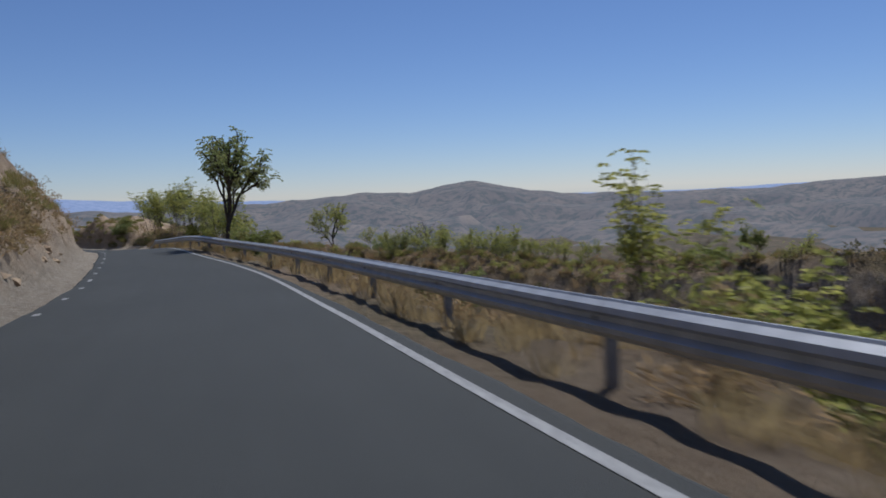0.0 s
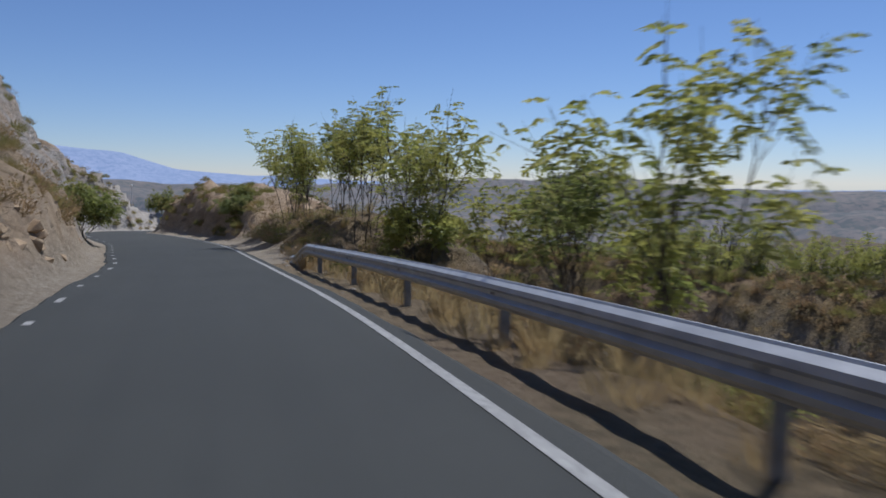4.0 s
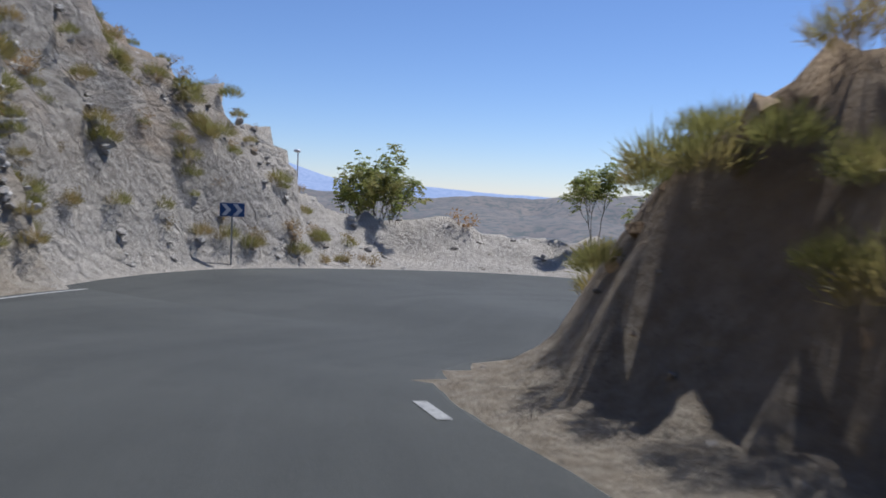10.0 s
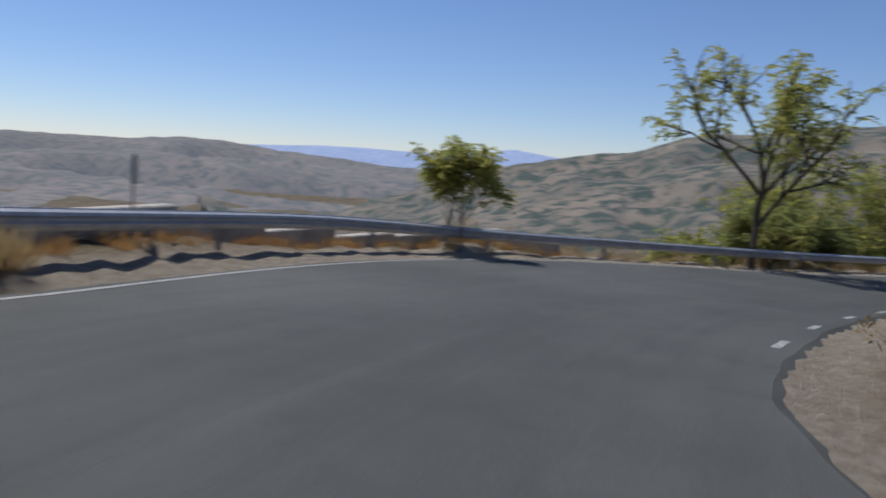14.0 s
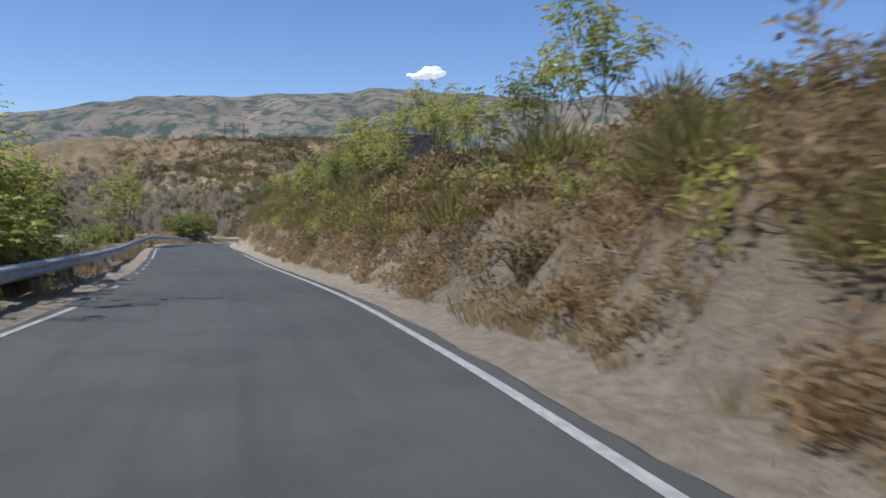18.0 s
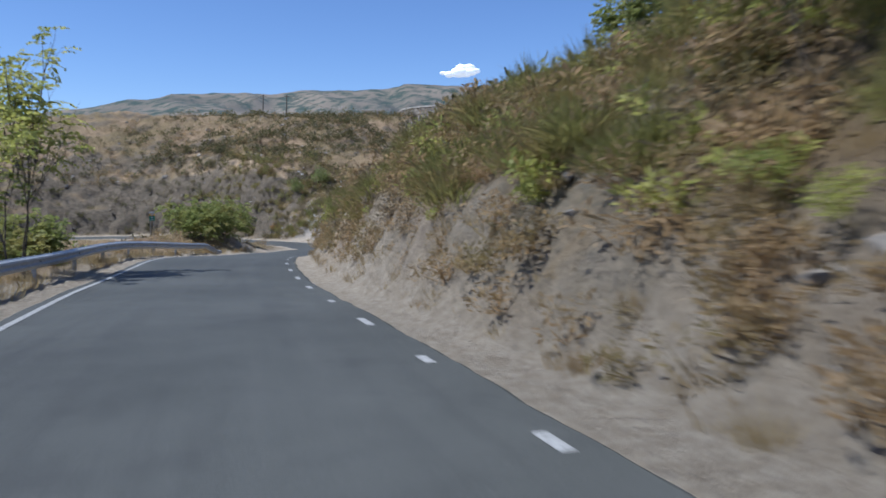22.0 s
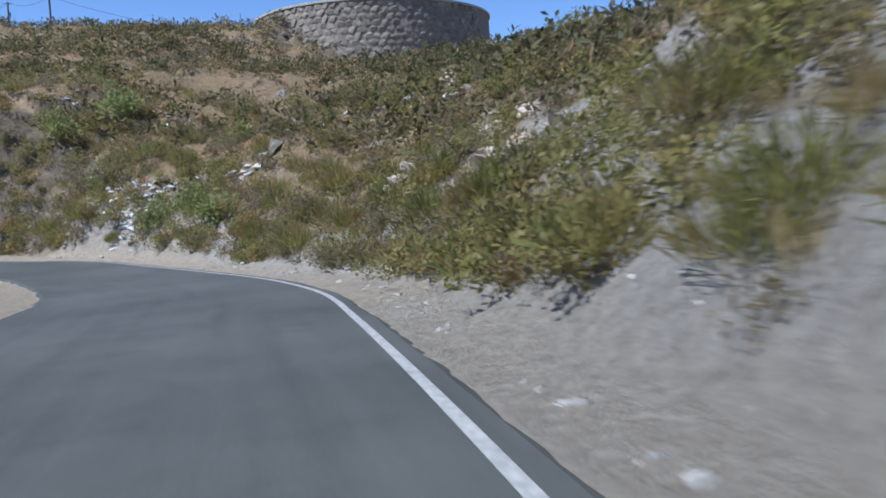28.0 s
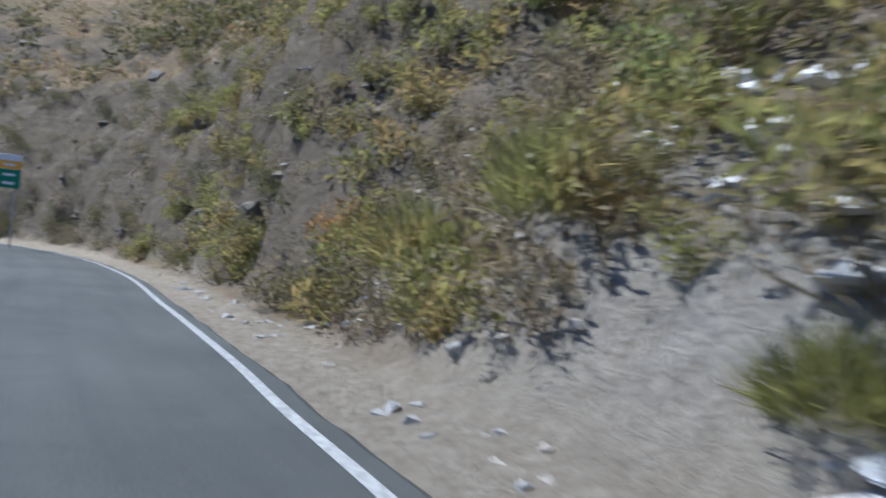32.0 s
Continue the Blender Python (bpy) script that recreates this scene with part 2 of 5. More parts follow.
M_GROUND = ground_material()
M_ASPHALT = asphalt_material()
M_PAINT = simple("road_paint", (0.38, 0.38, 0.365), (0.20, 0.20, 0.195), 14, 0.7, 0, 0.2)
M_STEEL = simple("galvanised_steel", (0.38, 0.39, 0.40), (0.50, 0.51, 0.52), 5, 0.5, 0.4, 0.06, 0.5)
M_STEEL_DULL = simple("weathered_steel", (0.22, 0.22, 0.22), (0.34, 0.34, 0.33), 8, 0.6, 0.5, 0.1, 0.4)
M_BARK = simple("bark", (0.075, 0.058, 0.045), (0.15, 0.125, 0.10), 14, 0.95, 0, 0.7)
M_LEAF = leaf_material("pinnate_leaf", (0.19, 0.23, 0.065), (0.31, 0.33, 0.10), (0.36, 0.32, 0.11))
M_LEAF_DARK = leaf_material("dark_leaf", (0.18, 0.22, 0.075), (0.29, 0.32, 0.12), (0.30, 0.29, 0.115))
M_LEAF_YELLOW = leaf_material("yellowing_leaf", (0.33, 0.34, 0.085), (0.50, 0.47, 0.14), (0.26, 0.30, 0.08))
M_BROOM = leaf_material("broom_blade", (0.17, 0.17, 0.055), (0.29, 0.275, 0.09), (0.33, 0.235, 0.10))
M_DRY = leaf_material("dry_scrub", (0.25, 0.17, 0.085), (0.44, 0.31, 0.165), (0.20, 0.175, 0.07))
M_GREY = leaf_material("grey_scrub", (0.155, 0.125, 0.08), (0.28, 0.225, 0.145), (0.165, 0.15, 0.06))
M_OLIVE = leaf_material("olive_bush", (0.07, 0.072, 0.03), (0.14, 0.135, 0.055), (0.16, 0.125, 0.06))
M_STRAW = leaf_material("straw", (0.36, 0.27, 0.13), (0.48, 0.38, 0.2), (0.30, 0.20, 0.09))
M_GREY_ROCK = simple("grey_rock", (0.20, 0.19, 0.175), (0.40, 0.385, 0.36), 3, 0.9, 0, 0.7, 0.2, 0.0)
M_RUST = leaf_material("rust_scrub", (0.30, 0.16, 0.06), (0.42, 0.24, 0.09), (0.25, 0.16, 0.07))
M_STONE = simple("field_stone", (0.22, 0.195, 0.165), (0.42, 0.38, 0.33), 4, 0.9, 0, 0.6, 0.2, 0.5)
M_PALE_ROCK = simple("pale_rock", (0.25, 0.23, 0.205), (0.53, 0.50, 0.45), 3, 0.9, 0, 0.7, 0.2, 0.0)
M_WHITE_ROCK = simple("white_limestone", (0.36, 0.355, 0.345), (0.62, 0.61, 0.59), 2.5, 0.85, 0, 0.6, 0.25)


# ---- plan ----
UPPER_ROAD = [
    (-3, 12.14, -78.55, 2.95),
    (0, 7.68, -47.48, 1.67),
    (2, 5.38, -25.02, 0.89),
    (4, 1.16, -5.31, 0.46),
    (6, -4.11, 15.11, -0.67),
    (8, -11.16, 35.69, -1.85),
    (9, -14.59, 43.63, -2.17),
    (10, -17.07, 49.19, -2.33),
    (11, -18.84, 54.51, -2.61),
    (11.7, -18.73, 58.15, -3.07),
    (12.4, -17.76, 60.90, -3.35),
]
LOWER_ROAD = [
    (13, -17.22, 64.43, -3.42),
    (13.6, -14.73, 67.71, -3.78),
    (14.2, -10.95, 69.06, -4.03),
    (15, -6.29, 68.46, -4.36),
    (16, -0.16, 66.54, -4.81),
    (17, 6.53, 62.90, -5.38),
    (18, 13.59, 57.62, -5.88),
    (20, 27.45, 46.51, -6.86),
    (22, 43.99, 34.04, -8.08),
    (24, 58.06, 23.22, -9.03),
    (25.5, 67.22, 15.50, -9.59),
    (27, 76.60, 4.87, -10.77),
    (28, 82.46, -2.96, -11.48),
    (29, 88.74, -10.52, -12.15),
    (30, 94.85, -17.21, -12.78),
    (31, 101.39, -21.72, -13.25),
    (32, 108.24, -24.42, -13.41),
    (33, 114.65, -24.73, -13.57),
    (34, 121.70, -25.42, -13.74),
    (35, 129.75, -26.21, -13.95),
    (36, 137.80, -26.00, -14.15),
    (37, 145.50, -23.50, -14.32),
    (38, 152.00, -16.00, -14.54),
    (41, 158.00, 4.00, -15.00),
]

TURN = 12.6
EYE0 = (0.0, 0.0, 0.0)
CORE = (-44.0, 166.0, -88.0, 96.0)
# asphalt edge to the left and to the right of the line, by station
EDGE_LEFT = [(-3, 2.75), (2.3, 2.75), (3.1, 2.42), (3.7, 2.05), (4.2, 2.0), (5.1, 2.3), (5.6, 2.4), (6.3, 2.06), (7.0, 2.27), (8.0, 2.2), (8.75, 2.2), (9.2, 2.44), (9.8, 2.5), (10.3, 2.9), (10.94, 3.9), (11.6, 6.6), (12.1, 8.5), (13, 9.3), (13.66, 8.9), (13.95, 7.6), (14.2, 6.6), (14.45, 6.1), (14.95, 6.2), (15.6, 6.9),
             (16.2, 7.4), (16.75, 7.5), (17.15, 6.8), (17.32, 6.1), (17.6, 5.0), (18.0, 3.9), (18.6, 3.2), (19.15, 2.88), (19.6, 2.55), (20.85, 2.45), (21.9, 2.68), (23.0, 3.1), (23.9, 3.45), (24.9, 3.4), (25.9, 3.95), (26.6, 4.3), (27.2, 4.3), (28.5, 4.3), (29.7, 4.2), (32, 3.2), (60, 2.8)]
EDGE_RIGHT = [(-3, 2.25), (0.8, 2.27), (1.2, 2.15), (2.4, 1.9), (2.85, 1.68), (3.3, 1.65), (4.2, 1.95), (4.96, 2.17), (5.8, 2.27), (6.4, 2.48), (7.2, 3.1), (7.9, 3.4), (8.66, 3.34), (9.07, 3.16), (9.53, 2.83), (9.93, 2.38), (10.45, 1.8), (11.2, 1.1), (11.8, 0.9), (12.35, 0.85), (12.6, 1.15), (12.8, 1.75), (13.06, 2.5), (13.35, 3.0), (13.9, 2.85), (14.4, 2.2), (14.85, 1.35), (15.2, 1.1), (15.75, 1.5),
              (16.95, 1.65), (17.5, 2.1), (18.1, 2.22), (18.7, 2.42), (19.5, 2.45), (20.1, 2.25), (20.7, 2.1), (22.5, 2.07), (23.1, 1.96), (24.06, 1.62), (25.55, 1.6), (26.0, 1.3), (26.6, 1.0), (27.1, 0.9), (27.9, 1.2), (28.6, 1.52), (29.45, 1.9), (29.9, 1.6), (30.6, 1.36), (31.1, 1.38), (31.6, 1.14), (32.06, 1.45), (32.45, 1.95), (33.1, 2.4), (60, 2.4)]
# ground beyond the asphalt: pairs of distance and height, by station
UPPER_LEFT = [(-3, 0.9, 0.1, 1.7, 1.8, 5.0, 6.0, 14, 12), (5.3, 0.9, 0.1, 1.7, 1.7, 4.6, 5.2, 14, 11), (6.2, 1.0, 0.05, 1.5, 1.9, 4.0, 4.4, 14, 10), (7.2, 1.0, 0.05, 1.6, 1.8, 4.0, 4.4, 14, 11),
              (8.0, 1.0, 0.05, 2.2, 3.0, 6.0, 9.0, 14, 16), (9.0, 1.0, 0.1, 2.4, 4.2, 6.0, 12.5, 14, 20), (11.0, 1.2, 0.1, 2.5, 4.0, 6.0, 10.5, 14, 16), (11.7, 1.0, 0.1, 2.0, 3.2, 5.0, 8.4, 14, 13),
              (12.2, 0.7, 0.2, 1.4, 3.0, 3.2, 7.4, 12, 14), (12.6, 0.7, 0.3, 1.4, 2.8, 3.2, 6.8, 12, 12)]
UPPER_RIGHT = [(-3, 1.4, -0.15, 3.0, -1.0, 8.0, -4.5, 24, -14), (5.2, 1.4, -0.15, 3.0, -0.8, 8.0, -4.0, 24, -13), (6.2, 1.2, 0.0, 3.0, 0.3, 6.0, 0.2, 24, -8), (7.0, 1.1, 0.05, 3.0, 1.1, 6.0, 1.2, 20, -3),
               (8.0, 1.0, 0.05, 2.6, 1.3, 6.0, 1.6, 20, 0), (8.7, 1.3, 0.1, 2.6, 2.6, 5.0, 3.3, 20, 1), (9.6, 1.35, 0.15, 2.4, 2.8, 5.0, 3.4, 20, 2), (10.25, 1.3, 0.15, 2.4, 3.0, 5.0, 3.7, 20, 2), (10.6, 1.25, 0.15, 2.4, 2.75, 5.0, 3.3, 20, 2),
               (11.0, 1.0, 0.15, 2.1, 2.3, 5.0, 2.8, 20, 2), (11.5, 1.0, 0.1, 2.0, 2.0, 5.0, 2.6, 20, 2.4), (12.2, 0.9, 0.1, 1.8, 1.5, 5.0, 2.3, 20, 3), (12.6, 0.9, 0.1, 1.8, 1.3, 6.0, 2.5, 20, 4)]
LOWER_LEFT = [(12.6, 0.7, 0.3, 1.4, 2.8, 3.2, 6.8, 12, 12), (12.9, 0.7, 0.3, 1.4, 3.2, 3.4, 7.2, 12, 11), (13.1, 0.7, 0.3, 1.6, 3.2, 3.2, 5.4, 12, 8), (13.2, 0.6, 0.3, 1.4, 3.0, 3.2, 5.2, 12, 5), (13.32, 0.7, 0.2, 1.5, 2.2, 3.4, 4.0, 12, 2), (13.45, 1.6, 0.15, 3.2, 0.7, 4.8, 1.8, 10, -2), (14.0, 1.6, 0.15, 3.2, 0.6, 4.8, 1.4, 10, -3),
              (14.25, 2.0, 0.25, 3.2, 0.9, 5.0, 0.5, 12, -4), (14.5, 1.6, 0.2, 3.0, 0.25, 6.0, -0.4, 14, -5),
              (15.2, 1.3, 0.25, 3.2, 0.15, 6.0, -1.2, 18, -7), (16.0, 1.3, 0.2, 3.0, 0.1, 6.0, -1.8, 18, -8), (17, 1.3, 0.05, 2.8, -0.1, 7.0, -2.5, 18, -8), (21, 1.4, 0.0, 3.0, -0.3, 8.0, -3.0, 18, -8),
              (26.3, 1.4, 0.0, 3.0, -0.2, 8.0, -2.4, 18, -6), (27.1, 2.0, 0.1, 3.4, 0.3, 6.0, 0.4, 14, -2), (28.3, 1.8, 0.2, 3.4, 1.2, 6.0, 1.6, 14, -2), (29.2, 1.4, 0.1, 3.0, 0.4, 6.0, 0.0, 14, -4), (30, 1.5, 0.0, 4.0, -0.3, 10.0, -3, 20, -7), (41, 1.8, 0.0, 3.5, -0.3, 7.0, -2.5, 16, -6)]
LOWER_RIGHT = [(12.6, 0.9, 0.1, 1.8, 1.3, 6.0, 2.5, 16, 3.6, 30, 2, 48, -5), (13.3, 2.2, 0.1, 3.6, 1.6, 7.0, 3.2, 16, 4.0, 30, 1, 48, -6), (15.0, 2.2, 0.1, 3.4, 1.3, 6.0, 2.6, 12, 1.0, 30, -6, 48, -11), (16.5, 1.5, 0.1, 2.4, 1.3, 5.0, 2.5, 10, 0.6, 30, -9, 48, -14), (19, 1.1, 0.1, 1.8, 1.3, 4.0, 2.6, 8, 1.2, 30, -10, 48, -15),
               (22, 1.1, 0.1, 1.8, 1.5, 4.2, 3.0, 8, 2.0, 30, -9, 48, -14), (23.3, 0.9, 0.1, 1.8, 2.0, 4.6, 4.0, 10, 3.8, 30, 0, 48, -4), (25.5, 0.9, 0.1, 1.9, 1.9, 6.0, 5.4, 14, 8.0, 30, 8.5, 48, 8), (28, 0.8, 0.1, 3.5, 2.8, 9.0, 6.6, 17, 9.5, 37, 14.5, 48, 19),
               (30, 1.6, 0.1, 3.6, 1.8, 9.0, 5.6, 17, 8.4, 33, 12.5, 48, 14.5), (31.4, 1.7, 0.1, 3.2, 1.7, 9.0, 5.4, 17, 8.2, 33, 12, 48, 14.3), (32.2, 1.2, 0.1, 2.0, 1.6, 4.6, 3.8, 16, 8.2, 33, 12, 46, 14.3), (32.8, 1.2, 0.1, 2.1, 1.7, 4.6, 4.2, 16, 8.2, 33, 12, 46, 14.3),
               (33.6, 1.9, 0.1, 3.0, 2.2, 6.5, 5.6, 14, 8.8, 30, 12.4, 44, 14.4), (34.5, 1.6, 0.1, 2.6, 4.6, 4.2, 8.2, 6.0, 9.4, 30, 12.6, 44, 14.6), (35.2, 1.6, 0.1, 2.8, 4.7, 4.8, 8.6, 7.0, 10.6, 30, 16.0, 43, 20.6), (36, 1.6, 0.1, 3.0, 4.4, 5.4, 8.8, 8.0, 11.6, 28, 18.5, 42, 21),
               (37.5, 1.6, 0.1, 3.4, 3.6, 7, 8.0, 11, 12, 24, 20.0, 42, 20), (39, 1.8, 0.1, 3.5, 3.0, 7.0, 6, 12, 9, 24, 15, 42, 15), (41, 1.8, 0.0, 3.5, -0.3, 7.0, -2.5, 16, -6, 30, -9, 42, -11)]
# hills round the road: x, y, reach along x and y, rise above the valley floor
HILLS = [(30, 22, 26, 16, 12), (-44, 20, 17, 60, 44), (-34, 62, 12, 14, 34), (-16, 84, 12, 8, 24)]
# skylines: bearing to the left of north, elevation
HAZE_RANGE = [(-130, 0.2), (-97, 0.2), (-88.6, 0.6), (-84.5, 1.1), (-81, 0.5), (-75, 0.6), (-70, 0.6), (-60, 0.1), (-30, -0.4), (0, -0.2), (10, 0.2), (15, 0.6), (18.5, 1.7), (23, 2.1), (28, 1.4), (45, 0.8)]
FAR_RANGE = [(-130, -3), (-90, -2.0), (-75, -0.6), (-66, 0.1), (-61, 0.6), (-52, 0.3), (-44, 0.1), (-37, -0.4), (-29, -0.6), (-20, -0.1), (-15.5, 0.8), (-11, 0.0), (-7, 0.3), (0, -0.4), (10, -0.5), (18, -0.3), (35, -0.8), (60, -1.0)]
TERRACE_RANGE = [(-200, 5.0), (-180, 5.8), (-160, 6.5), (-148, 6.8), (-140, 7.0), (-130, 6.4), (-121, 5.8), (-115, 4.4), (-105, 3.6), (-96.5, 2.7), (-92, 1.7), (-88, 0.7), (-82.7, -0.3), (-77, -1.9), (-70, -4.5), (-60, -5)]
RAILS = [(-3, 6.2, "R", 0.8, 0.64, "long galvanised steel crash barrier on the valley side", False, True),
         (14.35, 27.35, "L", 1.05, 0.68, "curved galvanised steel crash barrier above the drop", False, True)]
# named trees: kind, mesh, station, side and distance, turn, scale, label
SINGLE_TREES = [("roadside_tree", "big", 3.66, ("R", 1.9), 0, 1.0, "tall dark-trunked tree with airy green crown behind the barrier"),
                ("bushy_tree", "round", 14.28, ("L", 4.8), 130, 0.62, "low dark green bushy tree beside the chevron sign"),
                ("bushy_tree", "small", 14.04, ("L", 4.4), 130, 0.85, "spindly forked tree growing on the stony mound"),
                ("bushy_tree", "small", 13.62, ("L", 4.6), 230, 0.55, "small spindly sapling on top of the stony mound"),
                ("yellowing_tree", "yellow", 17.95, ("L", 1.4), 80, 1.08, "forked tree with thin yellowing crown by the barrier"),
                ("bare_tree", "bare", 19.6, ("L", 3.5), 0, 1.2, "half-dead tree with bare branches beside the barrier"),
                ("fig_tree", "low", 7.95, ("L", 1.2), 10, 1.15, "dense dark-leaved fig tree against the rock bank"),
                ("fig_tree", "low", 27.9, ("L", 4.2), 100, 1.3, "broad bright green fig bush at the end of the barrier"),
                ("fig_tree", "low", 28.6, ("L", 4.6), 10, 1.3, "broad bright green fig bush at the end of the barrier"),
                ("hill_tree", "round", 24.0, ("R", 8.5), 200, 0.7, "leafy tree on top of the cut bank")]
# thickets: from, to, side, distances, count, kind, sizes
THICKETS = [(6.0, 7.6, "R", 2.6, 5.5, 13, "sapling", 0.65, 0.95), (-0.5, 3.2, "R", 5.0, 9.0, 4, "low", 0.6, 0.9), (3.15, 3.3, "R", 2.2, 2.6, 1, "low", 0.55, 0.65), (3.9, 6.4, "R", 2.8, 6.0, 4, "low", 0.55, 0.85), (4.6, 6.3, "R", 3.0, 7.0, 7, "sapling", 0.7, 1.0),
            (18.1, 20.8, "L", 2.8, 6.5, 18, "low", 0.9, 1.35), (18.6, 20.8, "L", 3.8, 6.5, 12, "sapling", 1.0, 1.35), (20.8, 25.8, "L", 3.5, 9.0, 11, "low", 0.6, 1.0), (20.2, 21.5, "L", 3.6, 5.6, 8, "sapling", 0.9, 1.2), (24.3, 24.7, "L", 1.8, 2.6, 2, "sapling", 0.95, 1.1),
            (19.4, 22.6, "R", 2.4, 4.6, 22, "sapling", 0.45, 0.62), (7.6, 8.15, "R", 3.4, 5.2, 3, "sapling", 0.65, 0.85)]
# plants and stones beside the road: name, label, category, shape, material, count, from, to, side, distances, sizes, flattening, seed
ROADSIDE = [("bank_scrub", "dry brown scrub on the rock bank", "shrub", "twiggy", "dry", 420, -2, 7.4, "L", 1.3, 8, 0.5, 1.2, 0.9, 301),
            ("bank_broom", "green-brown broom on the rock bank", "shrub", "broom", "broom", 190, -2, 12.4, "L", 1.5, 9, 0.5, 1.1, 0.9, 302),
            ("verge_grass", "dry straw grass under the barrier", "grass", "grass", "straw", 700, -2, 6.6, "R", 0.7, 5, 0.35, 0.8, 1.0, 303),
            ("verge_scrub", "dry scrub and weeds beyond the barrier", "shrub", "twiggy", "dry", 380, -2, 8.4, "R", 1.4, 8, 0.5, 1.0, 0.8, 304),
            ("mound_weeds", "green weeds on the roadside mound", "shrub", "leafy", "broom", 90, 5.6, 8.6, "R", 1.4, 6, 0.4, 0.9, 0.7, 305),
            ("block_tufts", "dry broom tufts on the brown rock block", "shrub", "broom", "broom", 150, 8.2, 12.6, "R", 1.4, 6, 0.4, 0.9, 0.9, 306),
            ("rock_tufts", "small dry tufts on the pale rock face", "shrub", "twiggy", "dry", 130, 7.8, 12.6, "L", 1.5, 12, 0.3, 0.8, 0.9, 307),
            ("bend_weeds", "low broom along the foot of the rock", "shrub", "broom", "broom", 70, 11.0, 13.2, "L", 1.0, 3.2, 0.5, 1.0, 0.8, 308),
            ("rubble_tufts", "green-brown broom on the pale rubble slope", "shrub", "broom", "broom", 70, 12.5, 13.5, "L", 0.7, 7, 0.4, 0.95, 0.85, 340),
            ("rubble_scrub", "dry tufts on the pale rubble slope", "shrub", "twiggy", "dry", 90, 12.5, 13.5, "L", 0.7, 8, 0.3, 0.8, 0.85, 341),
            ("cliff_rubble", "pale broken stones of the rubble slope", "stone", "stones", "pale_stone", 700, 12.4, 13.55, "L", 0.5, 8, 0.06, 0.45, 0.85, 342),
            ("bend_grass", "dry orange grass at the start of the barrier", "grass", "grass", "straw", 240, 14.3, 15.1, "L", 0.7, 3, 0.6, 1.1, 1.0, 309),
            ("slope_scrub", "dry brown scrub on the cut slope", "shrub", "twiggy", "dry", 800, 13.2, 28, "R", 1.2, 10, 0.35, 1.0, 0.85, 310),
            ("slope_grey", "grey thorny scrub on the cut slope", "shrub", "twiggy", "grey", 260, 14, 29, "R", 1.3, 10, 0.5, 1.1, 0.85, 311),
            ("slope_broom", "green broom bushes on the cut slope", "shrub", "broom", "broom", 330, 17, 33, "R", 1.8, 9, 0.7, 1.7, 0.9, 312),
            ("cut_broom", "broad green broom bushes overhanging the cut bank", "shrub", "broom", "broom", 120, 19.5, 26.8, "R", 1.6, 4.4, 0.8, 1.5, 0.8, 330),
            ("slope_mounds", "low golden-brown bushes covering the cut slope", "shrub", "leafy", "dry", 340, 15, 27, "R", 1.8, 9, 0.6, 1.3, 0.75, 334),
            ("foot_grass", "straw-coloured grass along the foot of the cut", "grass", "grass", "straw", 300, 18, 27, "R", 0.7, 1.5, 0.3, 0.7, 0.9, 335),
            ("cut_scrub", "dry scrub rooted in the cut face", "shrub", "twiggy", "dry", 420, 17.5, 26.5, "R", 1.0, 3.4, 0.35, 0.9, 0.8, 336),
            ("cut_weeds", "golden-brown leafy weeds in the cut face", "shrub", "leafy", "dry", 200, 16.5, 23, "R", 1.0, 3.6, 0.35, 0.8, 0.8, 343),
            ("slope_green", "yellow-green leafy bushes on the cut slope", "shrub", "leafy", "yellow", 230, 16, 26, "R", 1.6, 8, 0.4, 1.1, 0.8, 313),
            ("slope_grass", "dry grass on the cut slope", "grass", "grass", "straw", 1300, 13.5, 34, "R", 1.7, 10, 0.4, 0.9, 0.9, 314),
            ("valley_grass", "dry grass along the lower barrier", "grass", "grass", "straw", 500, 16, 28, "L", 0.7, 5, 0.4, 0.9, 0.9, 315),
            ("valley_scrub", "scrub below the lower barrier", "shrub", "twiggy", "dry", 220, 15, 30, "L", 2.2, 12, 0.6, 1.2, 0.9, 316),
            ("end_scrub", "dense brown and grey scrub on the last slope", "shrub", "twiggy", "grey", 700, 28.6, 37, "R", 1.5, 15, 0.6, 1.3, 0.85, 317),
            ("end_broom", "green broom on the last slope", "shrub", "leafy", "broom", 480, 28.6, 36, "R", 1.6, 15, 0.6, 1.2, 0.9, 318),
            ("face_scrub", "grey-brown scrub clinging to the dark cut face", "shrub", "twiggy", "olive", 320, 33.5, 39, "R", 1.5, 7, 0.4, 1.0, 0.85, 331),
            ("rubble", "grey rubble and gravel on the scree bank", "stone", "stones", "grey_stone", 1900, 26.6, 35.5, "R", 0.5, 8, 0.04, 0.3, 0.8, 332),
            ("scree_stones", "loose grey stones at the foot of the scree", "stone", "stones", "stone", 900, 26, 35, "R", 0.4, 5, 0.05, 0.26, 0.8, 319),
            ("slope_stones", "pale stones on the cut slope", "stone", "stones", "stone", 350, 14, 26, "R", 0.7, 8, 0.08, 0.4, 0.8, 320),
            ("shoulder_stones", "pebbles and stones on the sandy shoulder", "stone", "stones", "stone", 350, 5, 13, "R", 0.3, 3, 0.04, 0.2, 0.8, 321),
            ("wall_grass", "rusty dry grass tufts before the low wall", "grass", "grass", "rust", 130, 15.1, 17.2, "L", 1.3, 2.0, 0.3, 0.6, 0.9, 333),
            ("bend_stones", "stones on the sandy outer bend", "stone", "stones", "stone", 260, 9, 14.8, "L", 0.6, 7, 0.05, 0.35, 0.8, 322),
            ("valley_stones", "pebbles along the lower barrier", "stone", "stones", "stone", 260, 15, 28, "L", 0.4, 2.5, 0.04, 0.2, 0.8, 323)]


